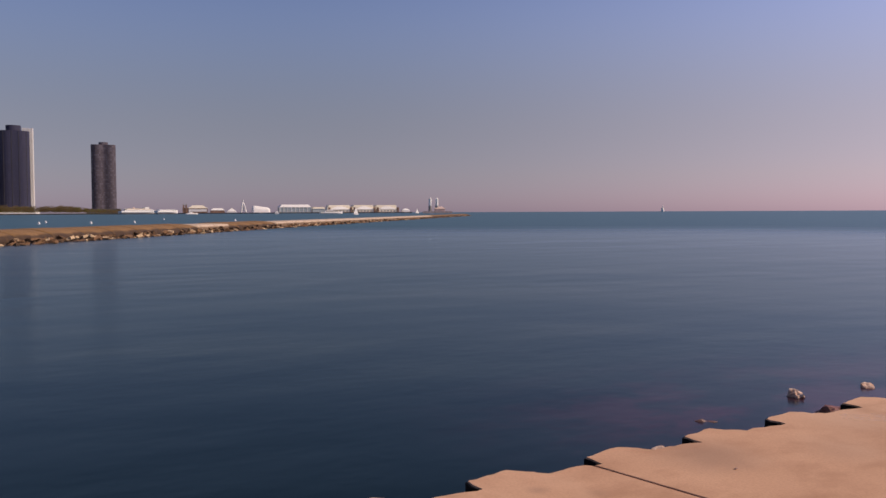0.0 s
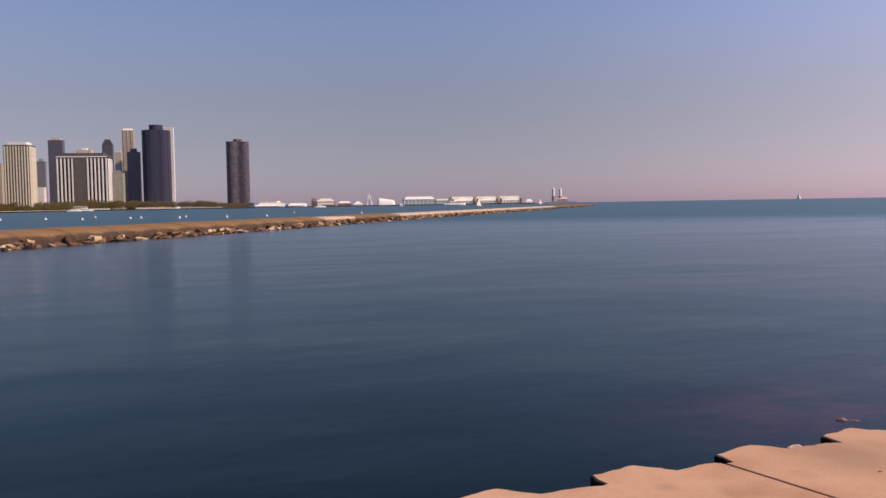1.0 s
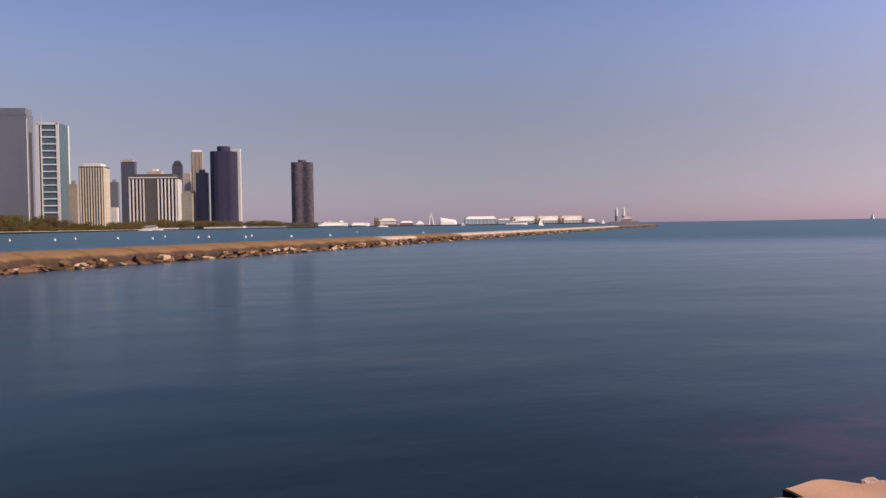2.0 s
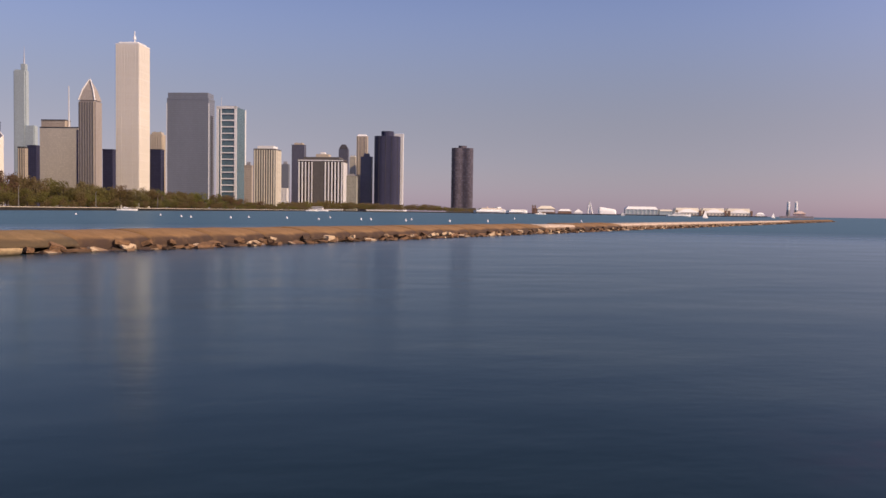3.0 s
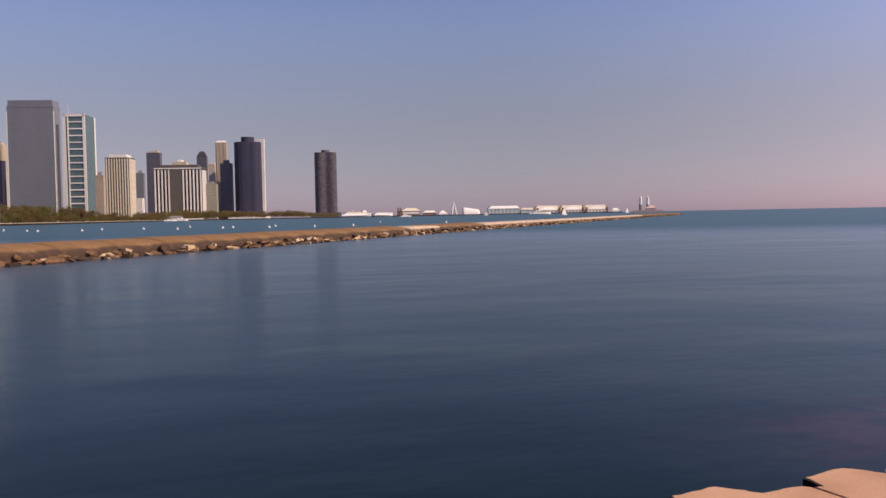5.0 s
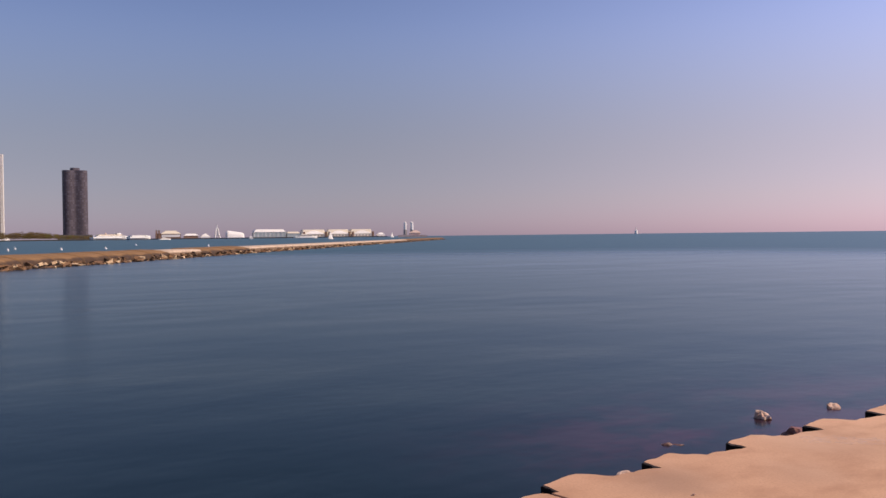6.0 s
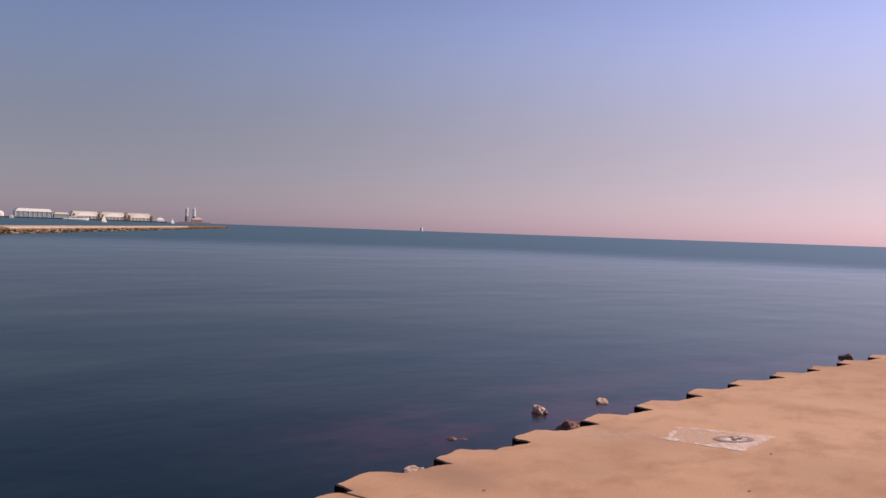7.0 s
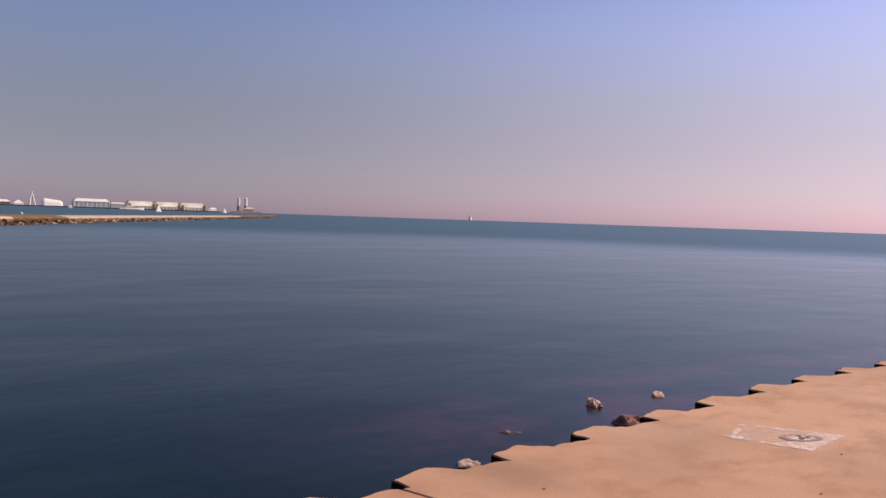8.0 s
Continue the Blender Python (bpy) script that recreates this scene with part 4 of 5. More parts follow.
# grey glass slab
t = tower("office_tower", -1721, -166, 80, 33.5, 207, F_GREY, "broad grey glass slab tower with a recessed top", plant=0.96, plant_h=11.5, plant_mat=F_GREY)
part("corner_strip", box_bm(39.6, 40.8, -17.1, -15.9, 0, 197), M_WHITE, t, "pale corner strip")
part("end_slot", box_bm(39.8, 40.6, -6, 6, 0, 175), F_DARK, t, "dark recessed slot")
part("corner_strip", box_bm(-40.8, -39.6, -17.1, -15.9, 0, 197), M_WHITE, t, "pale corner strip")

# white framed glass tower
t = thing("apartment_tower", -2015, -107, LAND_Z - 0.3, GRID, "teal glass apartment tower in a white frame", "skyscraper", "city skyline")
w, d, h = 44.6, 64.9, 224
part("body", box_bm(-w / 2, w / 2, -d / 2, d / 2, 0, h), F_TEAL, t)
for u0, u1 in ((-w / 2 - 0.6, -w / 2 + 5), (-w / 2 + 8.5, -w / 2 + 11), (w / 2 - 5, w / 2 + 0.6)):
    part("frame_post", box_bm(u0, u1, -d / 2 - 1.4, -d / 2 + 0.2, 0, h + 1), M_WHITE, t, "white frame post")
part("frame_beam", box_bm(-w / 2, w / 2, -d / 2 - 1.4, -d / 2 + 0.2, h - 4, h + 1.5), M_WHITE, t, "white frame beam")
bar = None
for i in range(15):
    z = 10 + i * 14.2
    if bar is None:
        bar = part("floor_bar", box_bm(-w / 2 + 11, w / 2 - 5, -d / 2 - 1.2, -d / 2 + 0.2, -1.3, 1.3), M_WHITE, t, "white floor bar")
        bar.location = (0, 0, z)
    else:
        again("floor_bar", bar, t, pose(0, 0, z))
part("corner_post", box_bm(w / 2 - 0.2, w / 2 + 1, d / 2 - 5, d / 2 + 0.5, 0, h), M_WHITE, t, "white corner post")
part("rooftop_plant", box_bm(-12, 12, -10, 16, h, h + 5), M_PLANT, t)
part("mast", add_tube(bmesh.new(), (-16, -20, h), (-16, -20, h + 24), 0.9, 0.3), M_METAL, t)

# tan ribbed tower
tower("apartment_tower", -2132, -29, 52.3, 52.6, 144, F_BROWN, "tan ribbed apartment tower with a stepped crown", piers=9, pier_mat=M_CREAM, plant=0.75, plant_h=8, plant_mat=M_WHITE)
# wide striped hotel
t = tower("hotel", -2297, 110, 115, 60, 132, F_HOTEL, "wide hotel slab with white vertical piers", plant=0, parapet=F_BROWN)
p0 = None
for u in (-55.5, -47, -38.5, -30, -22, 13, 21.5, 30, 38.5, 47, 55.5):
    if p0 is None:
        p0 = part("pier", box_bm(-1.8, 1.8, -2.4, 0, 9, 124, bevel=0.5), M_WHITE, t, "white pier")
        p0.location = (u, -30, 0)
    else:
        again("pier", p0, t, pose(u, -30, 0))
for v in (-22, -11, 0, 11, 22):
    again("pier", p0, t, pose(57.5, v, 0, 0, 0, 90))
part("centre_panel", box_bm(-19, 10, -31.5, -29.8, 6, 126), F_BROWN, t, "grey-brown centre panel")
part("cornice", box_bm(-58, 58, -32.2, -29.5, 126.5, 129), M_WHITE, t)
part("upper_storey", box_bm(-46, 48, -24, 24, 130, 137, bevel=0.6), F_BROWN, t, "set-back grey upper storey")
part("penthouse", box_bm(-16, 18, -14, 14, 137, 145, bevel=0.5), F_CREAM, t)
part("lift_house", box_bm(-5, 7, -8, 8, 145, 150, bevel=0.5), M_WHITE, t)
for i in range(9):
    u = -48 + 12 * i
    part("podium_arch", box_bm(u - 5, u + 5, -32.4, -30.5, 5.2, 8.4, bevel=1.0), M_CREAM, t, "cream arch foot")
part("skirt", box_bm(-62, 60, -36, -30, 0, 3.4), M_WHITE, t, "white base band")
# dark tower with a pyramid top
t = thing("apartment_tower", -2606, 186, LAND_Z - 0.3, GRID, "dark grey-blue tower with a domed top", "skyscraper", "city skyline")
part("body", box_bm(-14, 14, -10, 10, 0, 182, bevel=2), F_SLATE, t)
part("crown", add_prism(bmesh.new(), [(-13, -9.5), (13, -9.5), (13, 9.5), (-13, 9.5)], 182, 195, 0.45), F_DARK, t)
# tan tower with a white pyramid crown
t = thing("apartment_tower", -2502, 231, LAND_Z - 0.3, GRID, "tan tower with a white pyramid crown", "skyscraper", "city skyline")
part("body", box_bm(-15, 15, -10.6, 10.6, 0, 212), F_TAN, t)
part("crown", add_prism(bmesh.new(), [(-14, -10), (14, -10), (14, 10), (-14, 10)], 212, 217, 0.72), M_WHITE, t)
for u in (-10, 0, 10):
    part("pier", box_bm(u - 1, u + 1, -11.4, -10.6, 0, 210), F_CREAM, t)


def lobed(r, depth, lobes, n=48, phase=0.0):
    return [((r - depth + depth * math.cos(lobes * a + phase)) * math.cos(a), (r - depth + depth * math.cos(lobes * a + phase)) * math.sin(a)) for a in (2 * math.pi * i / n for i in range(n))]


# dark curved tower
t = thing("apartment_tower", -2360, 285, LAND_Z - 0.3, GRID, "dark navy curved glass tower", "skyscraper", "city skyline")
part("body", add_prism(bmesh.new(), lobed(37, 4, 3, phase=0.9), 0, 201), F_NAVY, t)
part("crown", add_prism(bmesh.new(), lobed(18, 1, 3), 201, 215), F_NAVY, t)
part("podium", box_bm(-48, 52, -44, 30, 0, 9), M_WHITE, t, "low white podium")
for i in range(12):
    q = lobed(37.3, 4, 3, n=12, phase=0.9)[i]
    part("mullion", add_tube(bmesh.new(), (*q, 0), (*q, 201), 0.5, 0.5, 6), F_DARK, t)
# bronze three-lobed tower by the lake
t = thing("apartment_tower", -2682, 560, LAND_Z - 0.3, GRID, "bronze glass three-lobed tower standing alone by the lake", "skyscraper", "city skyline")
part("body", add_prism(bmesh.new(), lobed(37, 7, 3, 60, 1.2), 0, 199), F_LPT, t)
part("crown", add_prism(bmesh.new(), lobed(14, 1, 3), 199, 207), F_LPT, t)
part("podium", box_bm(-45, 45, -40, 40, 0, 14), F_BROWN, t, "brown podium")

# ---- trees in the park ----
def tree_parts(seed, h, r):
    rng = random.Random(seed)
    bt = bmesh.new()
    add_tube(bt, (0, 0, -0.3), (0, 0, h * 0.32), 0.34, 0.24, 7)
    tips = []
    for i in range(6):
        a = i * 1.05 + rng.uniform(-0.3, 0.3)
        k = rng.uniform(0.45, 0.8) * r
        q = (k * math.cos(a), k * math.sin(a), h * rng.uniform(0.38, 0.85))
        add_tube(bt, (0, 0, h * rng.uniform(0.2, 0.31)), q, 0.17, 0.05, 5)
        tips.append(q)
    tips.append((0, 0, h * 0.88))
    add_tube(bt, (0, 0, h * 0.3), tips[-1], 0.2, 0.05, 5)
    verts, faces = [], []
    lumps = [(Vector(q), rng.uniform(0.32, 0.5) * r) for q in tips for _ in range(3)]
    lumps = [(c + Vector((rng.uniform(-1, 1), rng.uniform(-1, 1), rng.uniform(-1.6, 0.5))) * r * 0.3, k) for c, k in lumps]
    for c, k in lumps:
        for _ in range(64):
            d = Vector((rng.gauss(0, 1), rng.gauss(0, 1), rng.gauss(0, 0.8))).normalized() * k * rng.uniform(0.35, 1.08)
            e = c + d
            if e.z < h * 0.04:
                continue
            s = rng.uniform(0.20, 0.40)
            m = Euler((rng.uniform(0, 6), rng.uniform(0, 6), rng.uniform(0, 6))).to_matrix()
            o = len(verts)
            verts += [e + m @ Vector(p) * s for p in ((-0.7, -0.3, 0), (0.3, -0.6, 0.15), (0.7, 0.3, 0), (-0.3, 0.6, 0.2))]
            faces.append((o, o + 1, o + 2, o + 3))
    return bt, verts, faces


KINDS = (0, 1, 2, 0, 1, 1, 1, 0, 1)
rng = random.Random(77)
models = []
for k in range(9):
    h = 10.0
    bt, verts, faces = tree_parts(100 + k, h, rng.uniform(3.6, 4.6))
    mt = bpy.data.meshes.new("trunk")
    bt.to_mesh(mt)
    bt.free()
    mt.materials.append(M_BARK)
    mc = bpy.data.meshes.new("crown")
    mc.from_pydata(verts, [], faces)
    mc.materials.append(M_LEAF[KINDS[k]])
    models.append((mt, mc))
WORDS = ["leafy olive green park tree in spring", "bare brown twiggy park tree in spring", "dark green park tree in early leaf"]


woods = {0: ([], []), 1: ([], []), 2: ([], [])}
crowns = [(np.array([v.co[:] for v in mc.vertices]), np.array([p.vertices[:] for p in mc.polygons])) for _, mc in models]
planted = 0


def plant_tree(p, size, k, single=True, thin=1):
    """A tree of its own, or one more crown of the far woods."""
    global planted
    wide, turn = size * rng.uniform(0.95, 1.25), rng.uniform(0, 360)
    if single and planted < 250:
        planted += 1
        ob = thing("tree", p.x, p.y, p.z - 0.05, turn, WORDS[KINDS[k]], "tree", "park trees")
        ob.scale = (wide, wide, size)
        for nm, me in zip(("trunk", "crown"), models[k]):
            o = new(nm, me)
            o.parent = ob
    else:
        c, n = math.cos(radians(turn)), math.sin(radians(turn))
        v, f = crowns[k]
        if thin > 1:
            f = f[::thin]
            v, f = v[f.ravel()], np.arange(f.size).reshape(-1, 4)
        vs, fs = woods[KINDS[k]]
        base = sum(len(a) for a in vs)
        vs.append(v @ np.array([[c, n, 0], [-n, c, 0], [0, 0, 1]]) * (wide, wide, size) + (p.x, p.y, p.z))
        fs.append(f + base)


# how tall the park's trees grow along the shore
ROOFLINE = ((-330, 0, 40, 110, 200, 255, 300, 390, 500, 590, 740, 880, 1000, 1420), (1.10, 1.12, 1.2, 1.55, 1.75, 2.1, 1.75, 1.6, 1.45, 1.75, 1.65, 1.2, 0.85, 0.45))
k = -330.0
while k < 1420:
    k += rng.uniform(2.8, 5.4) * (1 + max(0, k) / 1400)
    grow = float(np.interp(k, *ROOFLINE))
    back = rng.choice((16, 24, 34, 48, 64, 85, 110)) + rng.uniform(-5, 5)
    size = grow * rng.uniform(0.75, 1.15) * (0.55 if back < 22 else 1.0) * (1 + back / 420)
    plant_tree(shore(k, back, LAND_Z), size, rng.randrange(9), k > -130)
k = -330.0
while k < 1450:
    k += rng.uniform(1.8, 4.0) * (1 + max(0, k) / 900)
    plant_tree(shore(k, rng.uniform(14, 30), LAND_Z - 0.9), rng.uniform(0.42, 0.85), rng.randrange(9), False)
for i in range(420):
    az = rng.uniform(77.2, 90.0)
    a, q = radians(az), float(np.interp(az, (77.6, 82.5, 86.7, 90.0), (2012, 1925, 1806, 1420))) + rng.uniform(8, 140)
    tall = float(np.interp(az, (77.2, 79, 80.5, 82, 87, 90), (0.8, 1.1, 1.7, 1.5, 1.9, 1.3)))
    plant_tree(Vector((-math.sin(a) * q, math.cos(a) * q, LAND_Z)), tall * rng.uniform(0.65, 1.1), rng.choice((1, 4, 5, 6, 7)), False, 3)
for k, nm in enumerate(("olive green thickets and far trees in spring leaf", "brown twiggy thickets and far trees", "dark green thickets and far trees")):
    me = bpy.data.meshes.new("thicket")
    me.from_pydata(np.concatenate(woods[k][0]).tolist(), [], np.concatenate(woods[k][1]).tolist())
    me.materials.append(M_LEAF[k])
    tagged(new("thicket", me), nm, "shrubs", kind="stuff")

# ---- lamp posts, boats and buoys ----
def lamp_post(p, h):
    t = thing("street_lamp", p.x, p.y, p.z, 30, "slim grey lamp post on the lakefront path", "lamp post", "lamps along the path")
    part("pole", add_tube(bmesh.new(), (0, 0, -0.1), (0, 0, h), 0.16, 0.09), M_PLANT, t)
    part("arm", add_tube(bmesh.new(), (0, 0, h - 0.1), (1.6, 0, h + 0.25), 0.06, 0.05), M_PLANT, t)
    head = part("lamp_head", box_bm(1.4, 2.3, -0.22, 0.22, h + 0.12, h + 0.34, bevel=0.06), M_PLANT, t)
    part("lens", box_bm(1.5, 2.2, -0.16, 0.16, h + 0.08, h + 0.125), M_WHITE, head)


for k, h in ((10, 15.0), (75, 8.5), (140, 12.0), (210, 12.0), (320, 11.0), (450, 11.0)):
    lamp_post(shore(k, 7.5, LAND_Z), h)


def hull_bm(length, beam, low, high, sheer=0.0):
    """A boat's hull: pointed bow at +x, square stern."""
    bm = bmesh.new()
    rings = []
    for i in range(13):
        u = i / 12
        x = -length / 2 + length * u
        b = beam / 2 * (1 - max(0, (u - 0.45) / 0.55) ** 2.2) * (0.86 + 0.14 * min(1, u * 4))
        top = high + sheer * max(0, u - 0.4) ** 2 * 2.5
        b = max(b, 0.02)
        rings.append([bm.verts.new(q) for q in ((x, -b * 0.6, low), (x, -b, (low + top) / 2), (x, -b, top), (x, b, top), (x, b, (low + top) / 2), (x, b * 0.6, low))])
    for a, c in zip(rings, rings[1:]):
        for i in range(6):
            bm.faces.new((a[i], c[i], c[(i + 1) % 6], a[(i + 1) % 6]))
    bm.faces.new(rings[0])
    bm.faces.new(rings[-1][::-1])
    bmesh.ops.recalc_face_normals(bm, faces=bm.faces)
    return bm


def at(az, dist, z=0.0):
    a = radians(az)
    return Vector((-math.sin(a) * dist, math.cos(a) * dist, z))


def motor_yacht(p, turn, length, label):
    t = thing("motor_yacht", p.x, p.y, 0, turn, label, "boat", "moored boats")
    n = length
    part("hull", hull_bm(n, n * 0.25, -0.5, n * 0.075, n * 0.025), M_WHITE, t)
    cabin = part("cabin", box_bm(-n * 0.3, n * 0.2, -n * 0.09, n * 0.09, n * 0.075, n * 0.14, bevel=0.2), M_WHITE, t)
    part("window_band", box_bm(-n * 0.27, n * 0.205, -n * 0.092, n * 0.092, n * 0.1, n * 0.125), M_DARK, cabin, "dark window band")
    part("flybridge", box_bm(-n * 0.2, n * 0.05, -n * 0.07, n * 0.07, n * 0.14, n * 0.175, bevel=0.15), M_WHITE, t)
    part("mast", add_tube(bmesh.new(), (-n * 0.1, 0, n * 0.17), (-n * 0.14, 0, n * 0.27), 0.06, 0.03, 6), M_METAL, t)


motor_yacht(shore(335, -9), 102, 14, "white motor yacht moored by the seawall")
motor_yacht(shore(1150, -14), 95, 20, "white motor yacht moored far along the seawall")
motor_yacht(shore(1240, -16), 88, 26, "long white motor yacht moored far along the seawall")
motor_yacht(at(67.8, 1350), 160, 26, "white tour boat crossing the harbour")

motor_yacht(at(73.05, 1500), 105, 22, "white motor yacht crossing in front of the pier")
motor_yacht(at(64.3, 1500), 82, 40, "long low white tour boat lying along the pier")

for i, (az, w, h) in enumerate(((89.3, 26, 4.0), (88.4, 30, 5.0), (87.6, 22, 7.0))):
    p = at(az, 1660, 0)
    t = thing("boathouse", p.x, p.y, 0, GRID, "low white boathouse on the harbour edge", "boathouse", "harbour boathouses")
    part("dock", box_bm(-w / 2 - 6, w / 2 + 6, -9, 9, -2, 1.6), M_COPING, t)
    part("body", box_bm(-w / 2, w / 2, -6, 6, 1.6, h), M_WHITE, t)
    part("roof", add_prism(bmesh.new(), [(-w / 2 - 1, -7), (w / 2 + 1, -7), (w / 2 + 1, 7), (-w / 2 - 1, 7)], h, h + 2.2, 0.6), M_GREY, t)


def ship(p, turn, length, label, decks=2):
    t = thing("passenger_ship", p.x, p.y, 0, turn, label, "ship", "ships at the pier")
    part("hull", hull_bm(length, 15, 1.6, 7.0, 2.0), M_SAIL, t)
    part("waterline", hull_bm(length * 0.99, 14.8, -2, 2.0), M_DARK, t, "dark waterline band")
    d1 = part("main_deck", box_bm(-length * 0.42, length * 0.30, -6.8, 6.8, 7.0, 9.8, bevel=0.3), M_SAIL, t)
    part("window_band", box_bm(-length * 0.40, length * 0.28, -6.9, 6.9, 8.2, 8.8), M_GREY, d1, "grey window band")
    if decks > 1:
        d2 = part("upper_deck", box_bm(-length * 0.36, length * 0.22, -6.3, 6.3, 9.8, 12.4, bevel=0.3), M_CREAM, t, "cream upper deck")
        part("window_band", box_bm(-length * 0.33, length * 0.20, -6.4, 6.4, 10.8, 11.5), M_BROWN, d2, "brown window band")
        part("bridge", box_bm(length * 0.10, length * 0.20, -5, 5, 12.4, 15.4, bevel=0.3), M_SAIL, t)
        part("funnel", add_tube(bmesh.new(), (-length * 0.15, 0, 12.2), (-length * 0.16, 0, 15.5), 1.8, 1.5), M_TAN, t)
        part("mast", add_tube(bmesh.new(), (length * 0.18, 0, 15), (length * 0.18, 0, 19), 0.3, 0.2), M_METAL, t)


ship(at(76.15, 2050), 115, 106, "long white passenger ship moored by the pier")
ship(at(74.55, 2000), 113, 58, "low white passenger ship beside the long one", 1)

# ---- the long pier ----
PIER0, EAST = Vector((-2151, 625, 0)), Vector((math.cos(radians(GRID)), math.sin(radians(GRID)), 0))


def pier_at(az):
    t = math.tan(radians(az))
    return (2151 - 625 * t) / (EAST.y * t + EAST.x)


pier = thing("pier_deck", PIER0.x, PIER0.y, 0, GRID, "long low grey pier deck on piles", "pier", kind="structure")
part("deck", box_bm(-60, 590, -12, 75, 1.9, 2.6), M_PLANT, pier)
part("fascia", box_bm(-60, 590, -12.6, -12.1, 0.2, 2.5), M_DARK, pier, "dark timber fascia")
pp = None
for i in range(42):
    if pp is None:
        pp = part("pile", add_tube(bmesh.new(), (0, 0, -2), (0, 0, 1.0), 0.9, 0.9), M_DARK, pier)
        pp.location = (-55 + i * 15, -11, 0)
    else:
        again("pile", pp, pier, pose(-55 + i * 15, -11, 0))


def on_pier(name, a0, a1, label, category):
    """A thing on the pier between two bearings, and its length."""
    k0, k1 = pier_at(a0), pier_at(a1)
    p = PIER0 + EAST * ((k0 + k1) / 2)
    return thing(name, p.x, p.y, 2.6, GRID, label, category, "pier buildings"), k1 - k0


t, n = on_pier("head_house", 73.6, 72.1, "brown brick pier head house with a white roof", "pier building")
part("body", box_bm(-n / 2, n / 2, 0, 24, 0, 12), M_BROWN, t)
part("roof", add_prism(bmesh.new(), [(-n / 2 + 12, -1), (n / 2 + 1, -1), (n / 2 + 1, 25), (-n / 2 + 12, 25)], 11, 18.5, 0.5, (6, 14)), M_CREAM, t)
for u in (-n / 2 + 2, -n / 2 + 8):
    part("turret", box_bm(u - 2, u + 2, -2, 3, 0, 19), M_BROWN, t)
    part("turret_cap", add_prism(bmesh.new(), [(u - 2.3, -2.3), (u + 2.3, -2.3), (u + 2.3, 3.3), (u - 2.3, 3.3)], 19, 22, 0.2, (u, 0.5)), M_GREY, t)
part("arcade", box_bm(-n / 2 + 14, n / 2 - 2, -0.6, 0.1, 3, 9), M_WHITE, t)
t, n = on_pier("pavilion", 71.9, 71.05, "low pier pavilion with a white hipped roof", "pier building")
part("body", box_bm(-n / 2, n / 2, 0, 18, 0, 6), M_BROWN, t)
part("roof", add_prism(bmesh.new(), [(-n / 2 - 1, -1), (n / 2 + 1, -1), (n / 2 + 1, 19), (-n / 2 - 1, 19)], 6, 11, 0.6, (0, 9)), M_WHITE, t)
t, n = on_pier("tent", 70.9, 70.3, "white peaked tent on the pier", "tent")
part("canopy", add_prism(bmesh.new(), [(-n / 2, 0), (n / 2, 0), (n / 2, 16), (-n / 2, 16)], 3, 11, 0.12, (0, 8)), M_WHITE, t)
part("walls", box_bm(-n / 2 + 0.5, n / 2 - 0.5, 0.5, 15.5, 0, 3), M_WHITE, t)
t, n = on_pier("tower_ride", 70.1, 69.6, "white lattice ride tower on the pier", "amusement ride")
for u in (-6, 6):
    for v in (4, 14):
        part("leg", add_tube(bmesh.new(), (u, v, 0), (u * 0.3 - 1, 9, 25), 1.8, 1.2, 6), M_WHITE, t)
part("mast", add_tube(bmesh.new(), (-1, 9, 2), (-1, 9, 32), 2.0, 1.2, 6), M_WHITE, t)
for z in (8, 16, 23):
    part("brace", box_bm(-6 + z * 0.15 - 1, 6 - z * 0.17, 8.5, 9.5, z, z + 0.9), M_WHITE, t)
t, n = on_pier("dome_stage", 69.3, 68.2, "white fabric dome stage on the pier", "stage")
b = bmesh.new()
rows = []
for i in range(13):
    u = -n / 2 + n * i / 12
    r = 18.5 * (1 - 0.35 * (i / 12)) * (0.8 if i in (0, 12) else 1)
    rows.append([b.verts.new((u, 14 - 14 * math.cos(a), r * math.sin(a) ** 0.7)) for a in (math.pi * j / 10 for j in range(11))])
for p, q in zip(rows, rows[1:]):
    for i in range(10):
        b.faces.new((p[i], p[i + 1], q[i + 1], q[i]))
for r in (rows[0], rows[-1]):
    b.faces.new(r)
bmesh.ops.recalc_face_normals(b, faces=b.faces)
part("canopy", b, M_WHITE, t, smooth=True)
t, n = on_pier("glass_hall", 67.6, 65.6, "long greenish glass hall with a white barrel roof", "pier building")
part("body", box_bm(-n / 2, n / 2, 0, 40, 0, 14), F_SILVER, t)
part("roof", add_prism(bmesh.new(), [(-n / 2 - 1, -1), (n / 2 + 1, -1), (n / 2 + 1, 41), (-n / 2 - 1, 41)], 13, 20, 0.82, (0, 34)), M_WHITE, t)
for i in range(9):
    u = -n / 2 + n * i / 8
    part("column", box_bm(u - 0.6, u + 0.6, -0.9, 0.1, 0, 14), M_WHITE, t)
t, n = on_pier("glass_hall", 65.5, 64.7, "low glass link hall on the pier", "pier building")
part("body", box_bm(-n / 2, n / 2, 0, 30, 0, 10), F_SILVER, t)
part("roof", add_prism(bmesh.new(), [(-n / 2, -1), (n / 2, -1), (n / 2, 31), (-n / 2, 31)], 9, 13.5, 0.84, (0, 26)), M_CREAM, t)
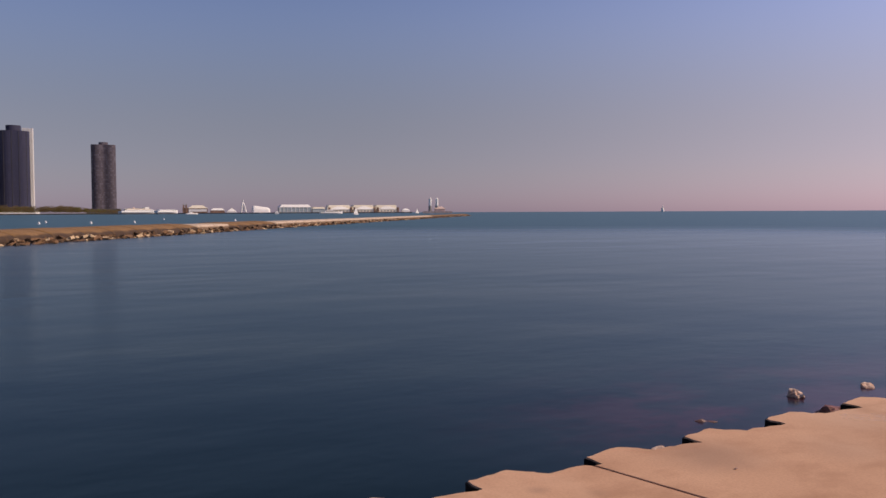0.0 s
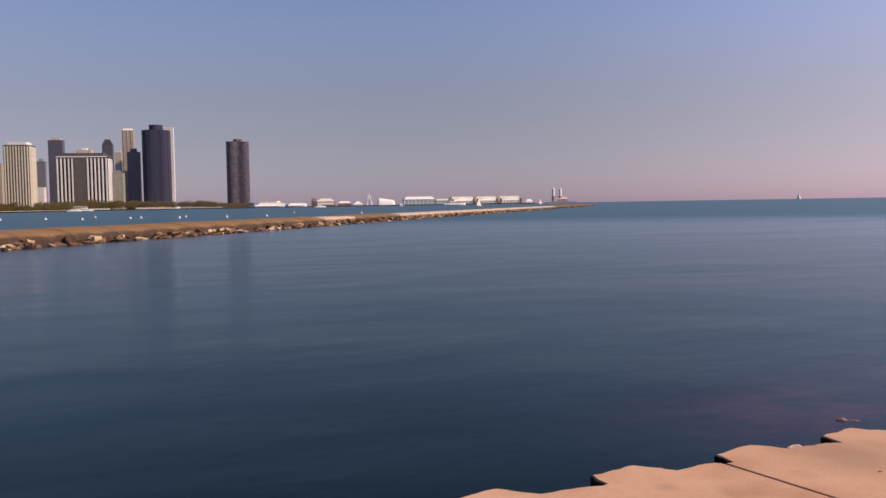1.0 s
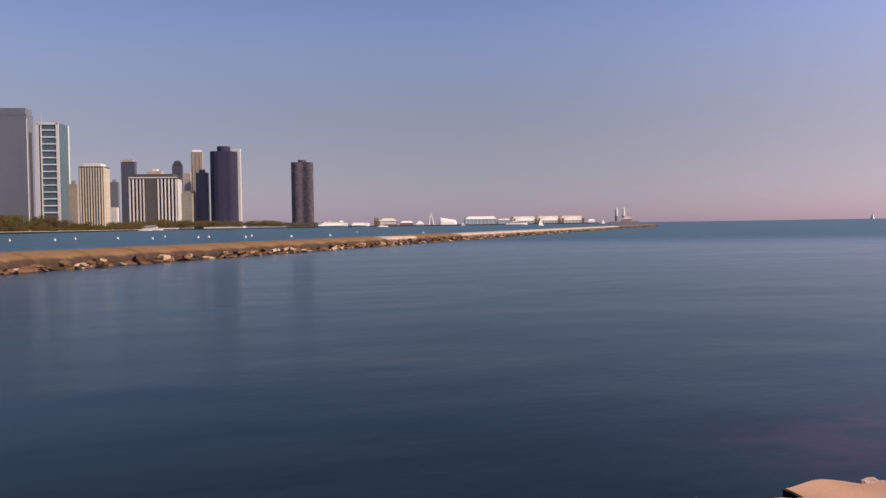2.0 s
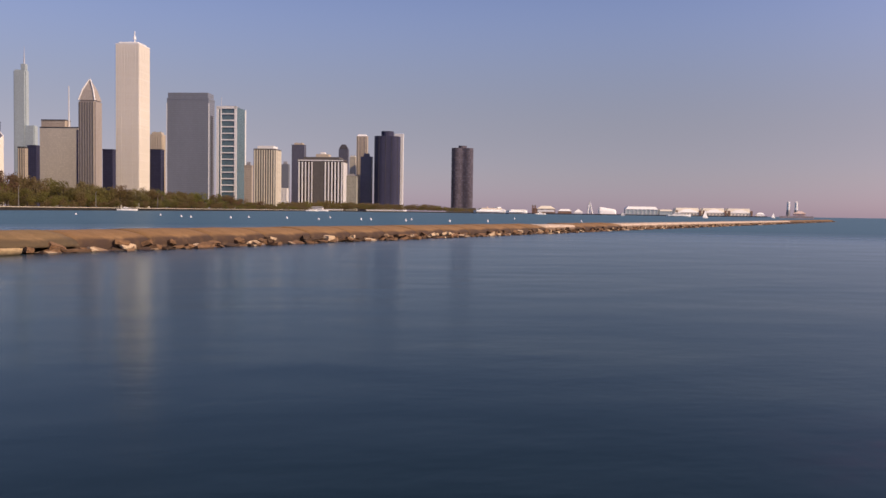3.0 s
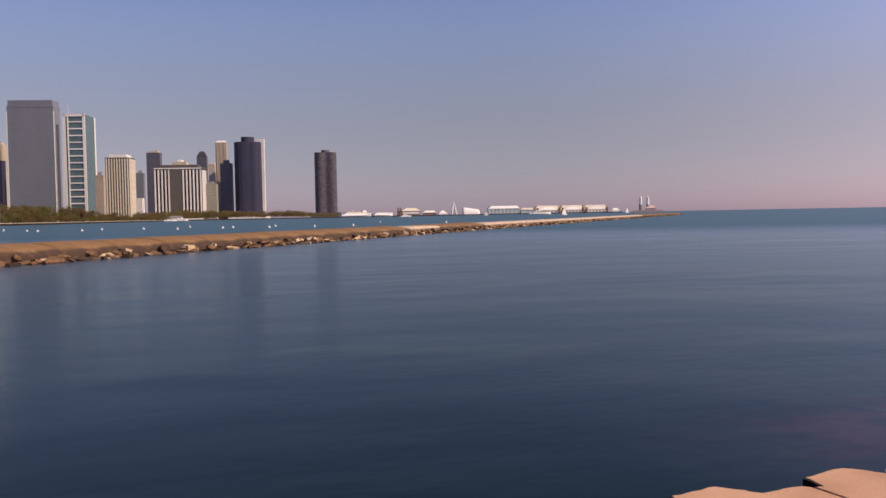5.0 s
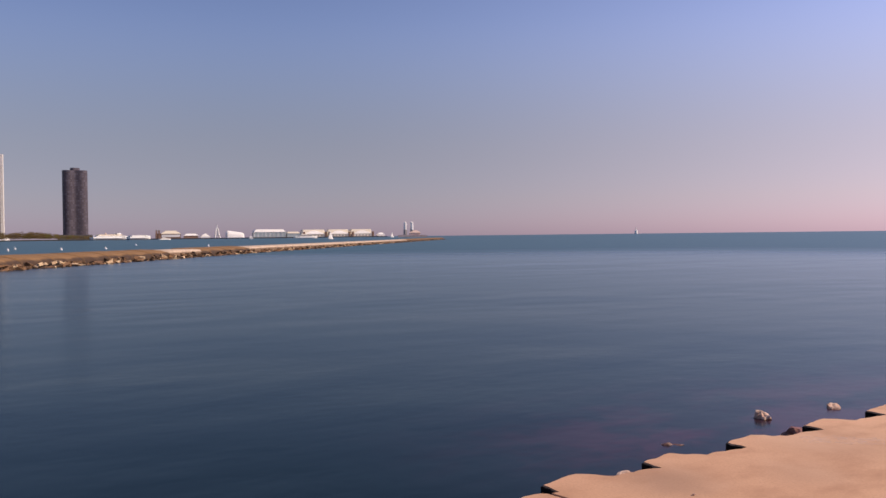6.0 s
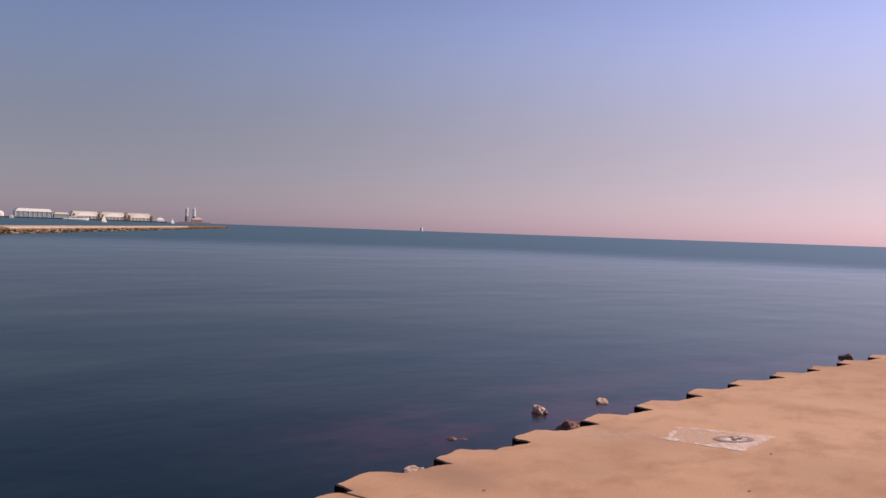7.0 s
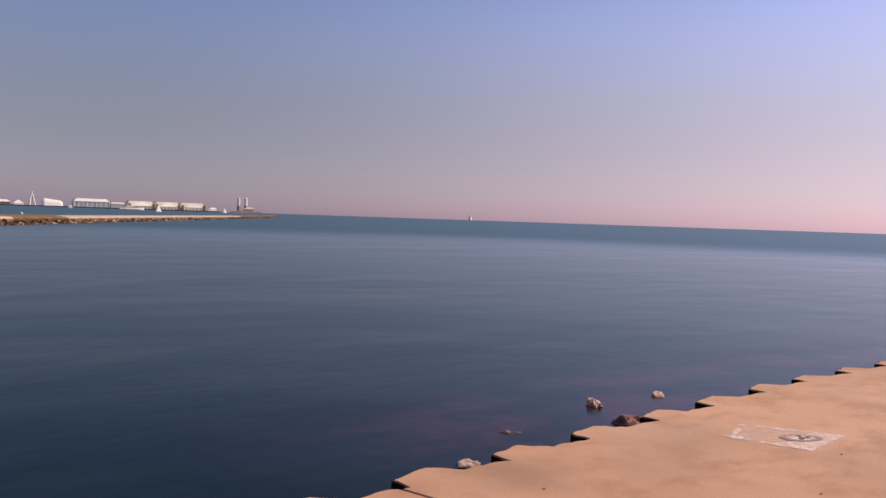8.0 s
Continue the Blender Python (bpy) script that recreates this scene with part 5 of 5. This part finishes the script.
for a0, a1 in ((64.5, 62.95), (62.85, 61.42), (61.35, 59.9)):
    t, n = on_pier("exhibition_hall", a0, a1, "pale exhibition hall with an arched white roof", "pier building")
    hall = part("body", box_bm(-n / 2, n / 2, 0, 50, 0, 7), M_CREAM, t)
    part("rear_roof", add_prism(bmesh.new(), [(-n / 2, 12), (n / 2, 12), (n / 2, 50), (-n / 2, 50)], 7, 18.5, 0.86, (0, 48)), M_CREAM, t)
    b = bmesh.new()
    arc = [(-n * 0.4 + n * 0.8 * i / 14, 7 + 8.5 * math.sin(math.pi * i / 14)) for i in range(15)]
    f = [b.verts.new((u, -0.8 + 0.9 * (z - 7), z)) for u, z in arc]
    g = [b.verts.new((u, 24, z)) for u, z in arc]
    for i in range(14):
        b.faces.new((f[i], f[i + 1], g[i + 1], g[i]))
    b.faces.new(f)
    b.faces.new(g[::-1])
    bmesh.ops.recalc_face_normals(b, faces=b.faces)
    part("arched_roof", b, M_WHITE, t, smooth=False)
    for u in (-n / 2 + 3, n / 2 - 3):
        part("pylon", box_bm(u - 2.2, u + 2.2, -2, 6, 0, 12.5), M_BROWN, t, "brown brick pylon")
    for i in range(7):
        u = -n / 2 + n * (i + 0.5) / 7
        part("bay", box_bm(u - 1.8, u + 1.8, -0.5, 0.1, 1, 4.5), M_PLANT, hall)
t, n = on_pier("pavilion", 59.65, 59.2, "small white domed pavilion near the pier end", "pier building")
part("body", box_bm(-n / 2, n / 2, 0, 14, 0, 5), M_WHITE, t)
part("roof", add_prism(bmesh.new(), [(-n / 2, 0), (n / 2, 0), (n / 2, 14), (-n / 2, 14)], 5, 9, 0.4, (0, 7)), M_WHITE, t)

# twin-towered intake station beyond the breakwater's end
p = at(57.35, 1500)
t = thing("intake_station", p.x, p.y, 0, 60, "low stone station with two pale round towers", "harbour station")
part("base", box_bm(-26, 24, -8, 8, -2, 3.5), M_TAN, t)
part("house", box_bm(-6, 12, -6, 6, 3.5, 7.5), M_TAN, t)
part("roof", add_prism(bmesh.new(), [(-7, -7), (13, -7), (13, 7), (-7, 7)], 7.5, 11.5, 0.4, (3, 0)), M_TAN, t)
for u in (-13.5, -2.0):
    shaft = part("tower", add_tube(bmesh.new(), (u, -2, 3), (u, -2, 13), 3.0, 2.8, 12), M_PLANT, t, "grey lower shaft")
    part("tower_top", add_tube(bmesh.new(), (u, -2, 13), (u, -2, 25), 2.6, 2.3, 12), M_SAIL, shaft, "white upper shaft")
    part("cap", add_tube(bmesh.new(), (u, -2, 25), (u, -2, 26.6), 2.5, 0.8, 12), M_WHITE, shaft)
# crib on the horizon
p = at(42.92, 3000)
t = thing("lake_crib", p.x, p.y, 0, 20, "distant pale crib with a light tower on the horizon", "offshore station")
part("base", add_tube(bmesh.new(), (0, 0, -3), (0, 0, 4), 6, 6, 16), M_WHITE, t)
part("house", box_bm(-3.5, 3.5, -3.5, 3.5, 4, 12), M_SAIL, t)
part("tower", add_tube(bmesh.new(), (0, 0, 12), (0, 0, 22), 1.8, 1.3), M_SAIL, t)


def sailboat(p, turn, h, label):
    t = thing("sailboat", p.x, p.y, 0, turn, label, "sailboat", "boats under sail")
    part("hull", hull_bm(h * 0.75, h * 0.2, -0.3, h * 0.09, 0.3), M_WHITE, t)
    part("mast", add_tube(bmesh.new(), (0, 0, h * 0.05), (0, 0, h), 0.09, 0.05, 6), M_METAL, t)
    for nm, a, c in (("mainsail", (-0.05, -h * 0.34), (h * 0.14, h * 0.97)), ("jib", (0.1, h * 0.32), (h * 0.12, h * 0.8))):
        b = bmesh.new()
        f = [b.verts.new(v) for v in ((a[0], 0.0, c[0]), (a[1], 0.25, c[0]), (a[0], 0.0, c[1]))]
        g = [b.verts.new(v.co + Vector((0, 0.04, 0))) for v in f]
        b.faces.new(f)
        b.faces.new(g[::-1])
        for i in range(3):
            b.faces.new((f[i], g[i], g[(i + 1) % 3], f[(i + 1) % 3]))
        part(nm, b, M_SAIL, t)


sailboat(at(62.7, 860), 102, 8.5, "small white sailboat under sail in the harbour")
sailboat(at(58.7, 1400), 98, 9, "small white sailboat near the pier end")


def buoy(x, y):
    t = thing("mooring_buoy", x, y, 0, 0, "white mooring buoy floating in the harbour", "buoy", "mooring buoys")
    b = bmesh.new()
    add_tube(b, (0, 0, -0.3), (0, 0, 0.32), 0.3, 0.3, 12)
    add_tube(b, (0, 0, 0.32), (0, 0, 0.46), 0.3, 0.14, 12)
    part("float", b, M_BUOY, t)
    part("stem", add_tube(bmesh.new(), (0, 0, 0.44), (0, 0, 0.75), 0.05, 0.05, 6), M_BUOY, t)


for x, y in ((-291, -63), (-295, -38), (-262, -28), (-248, -24), (-241, -13), (-262, -9), (-255, 2), (-232, 10), (-285, 16), (-241, 22),
             (-244, 25), (-224, 32), (-254, 38), (-221, 43), (-229, 55), (-330, 90), (-253, 90)):
    buoy(x, y)
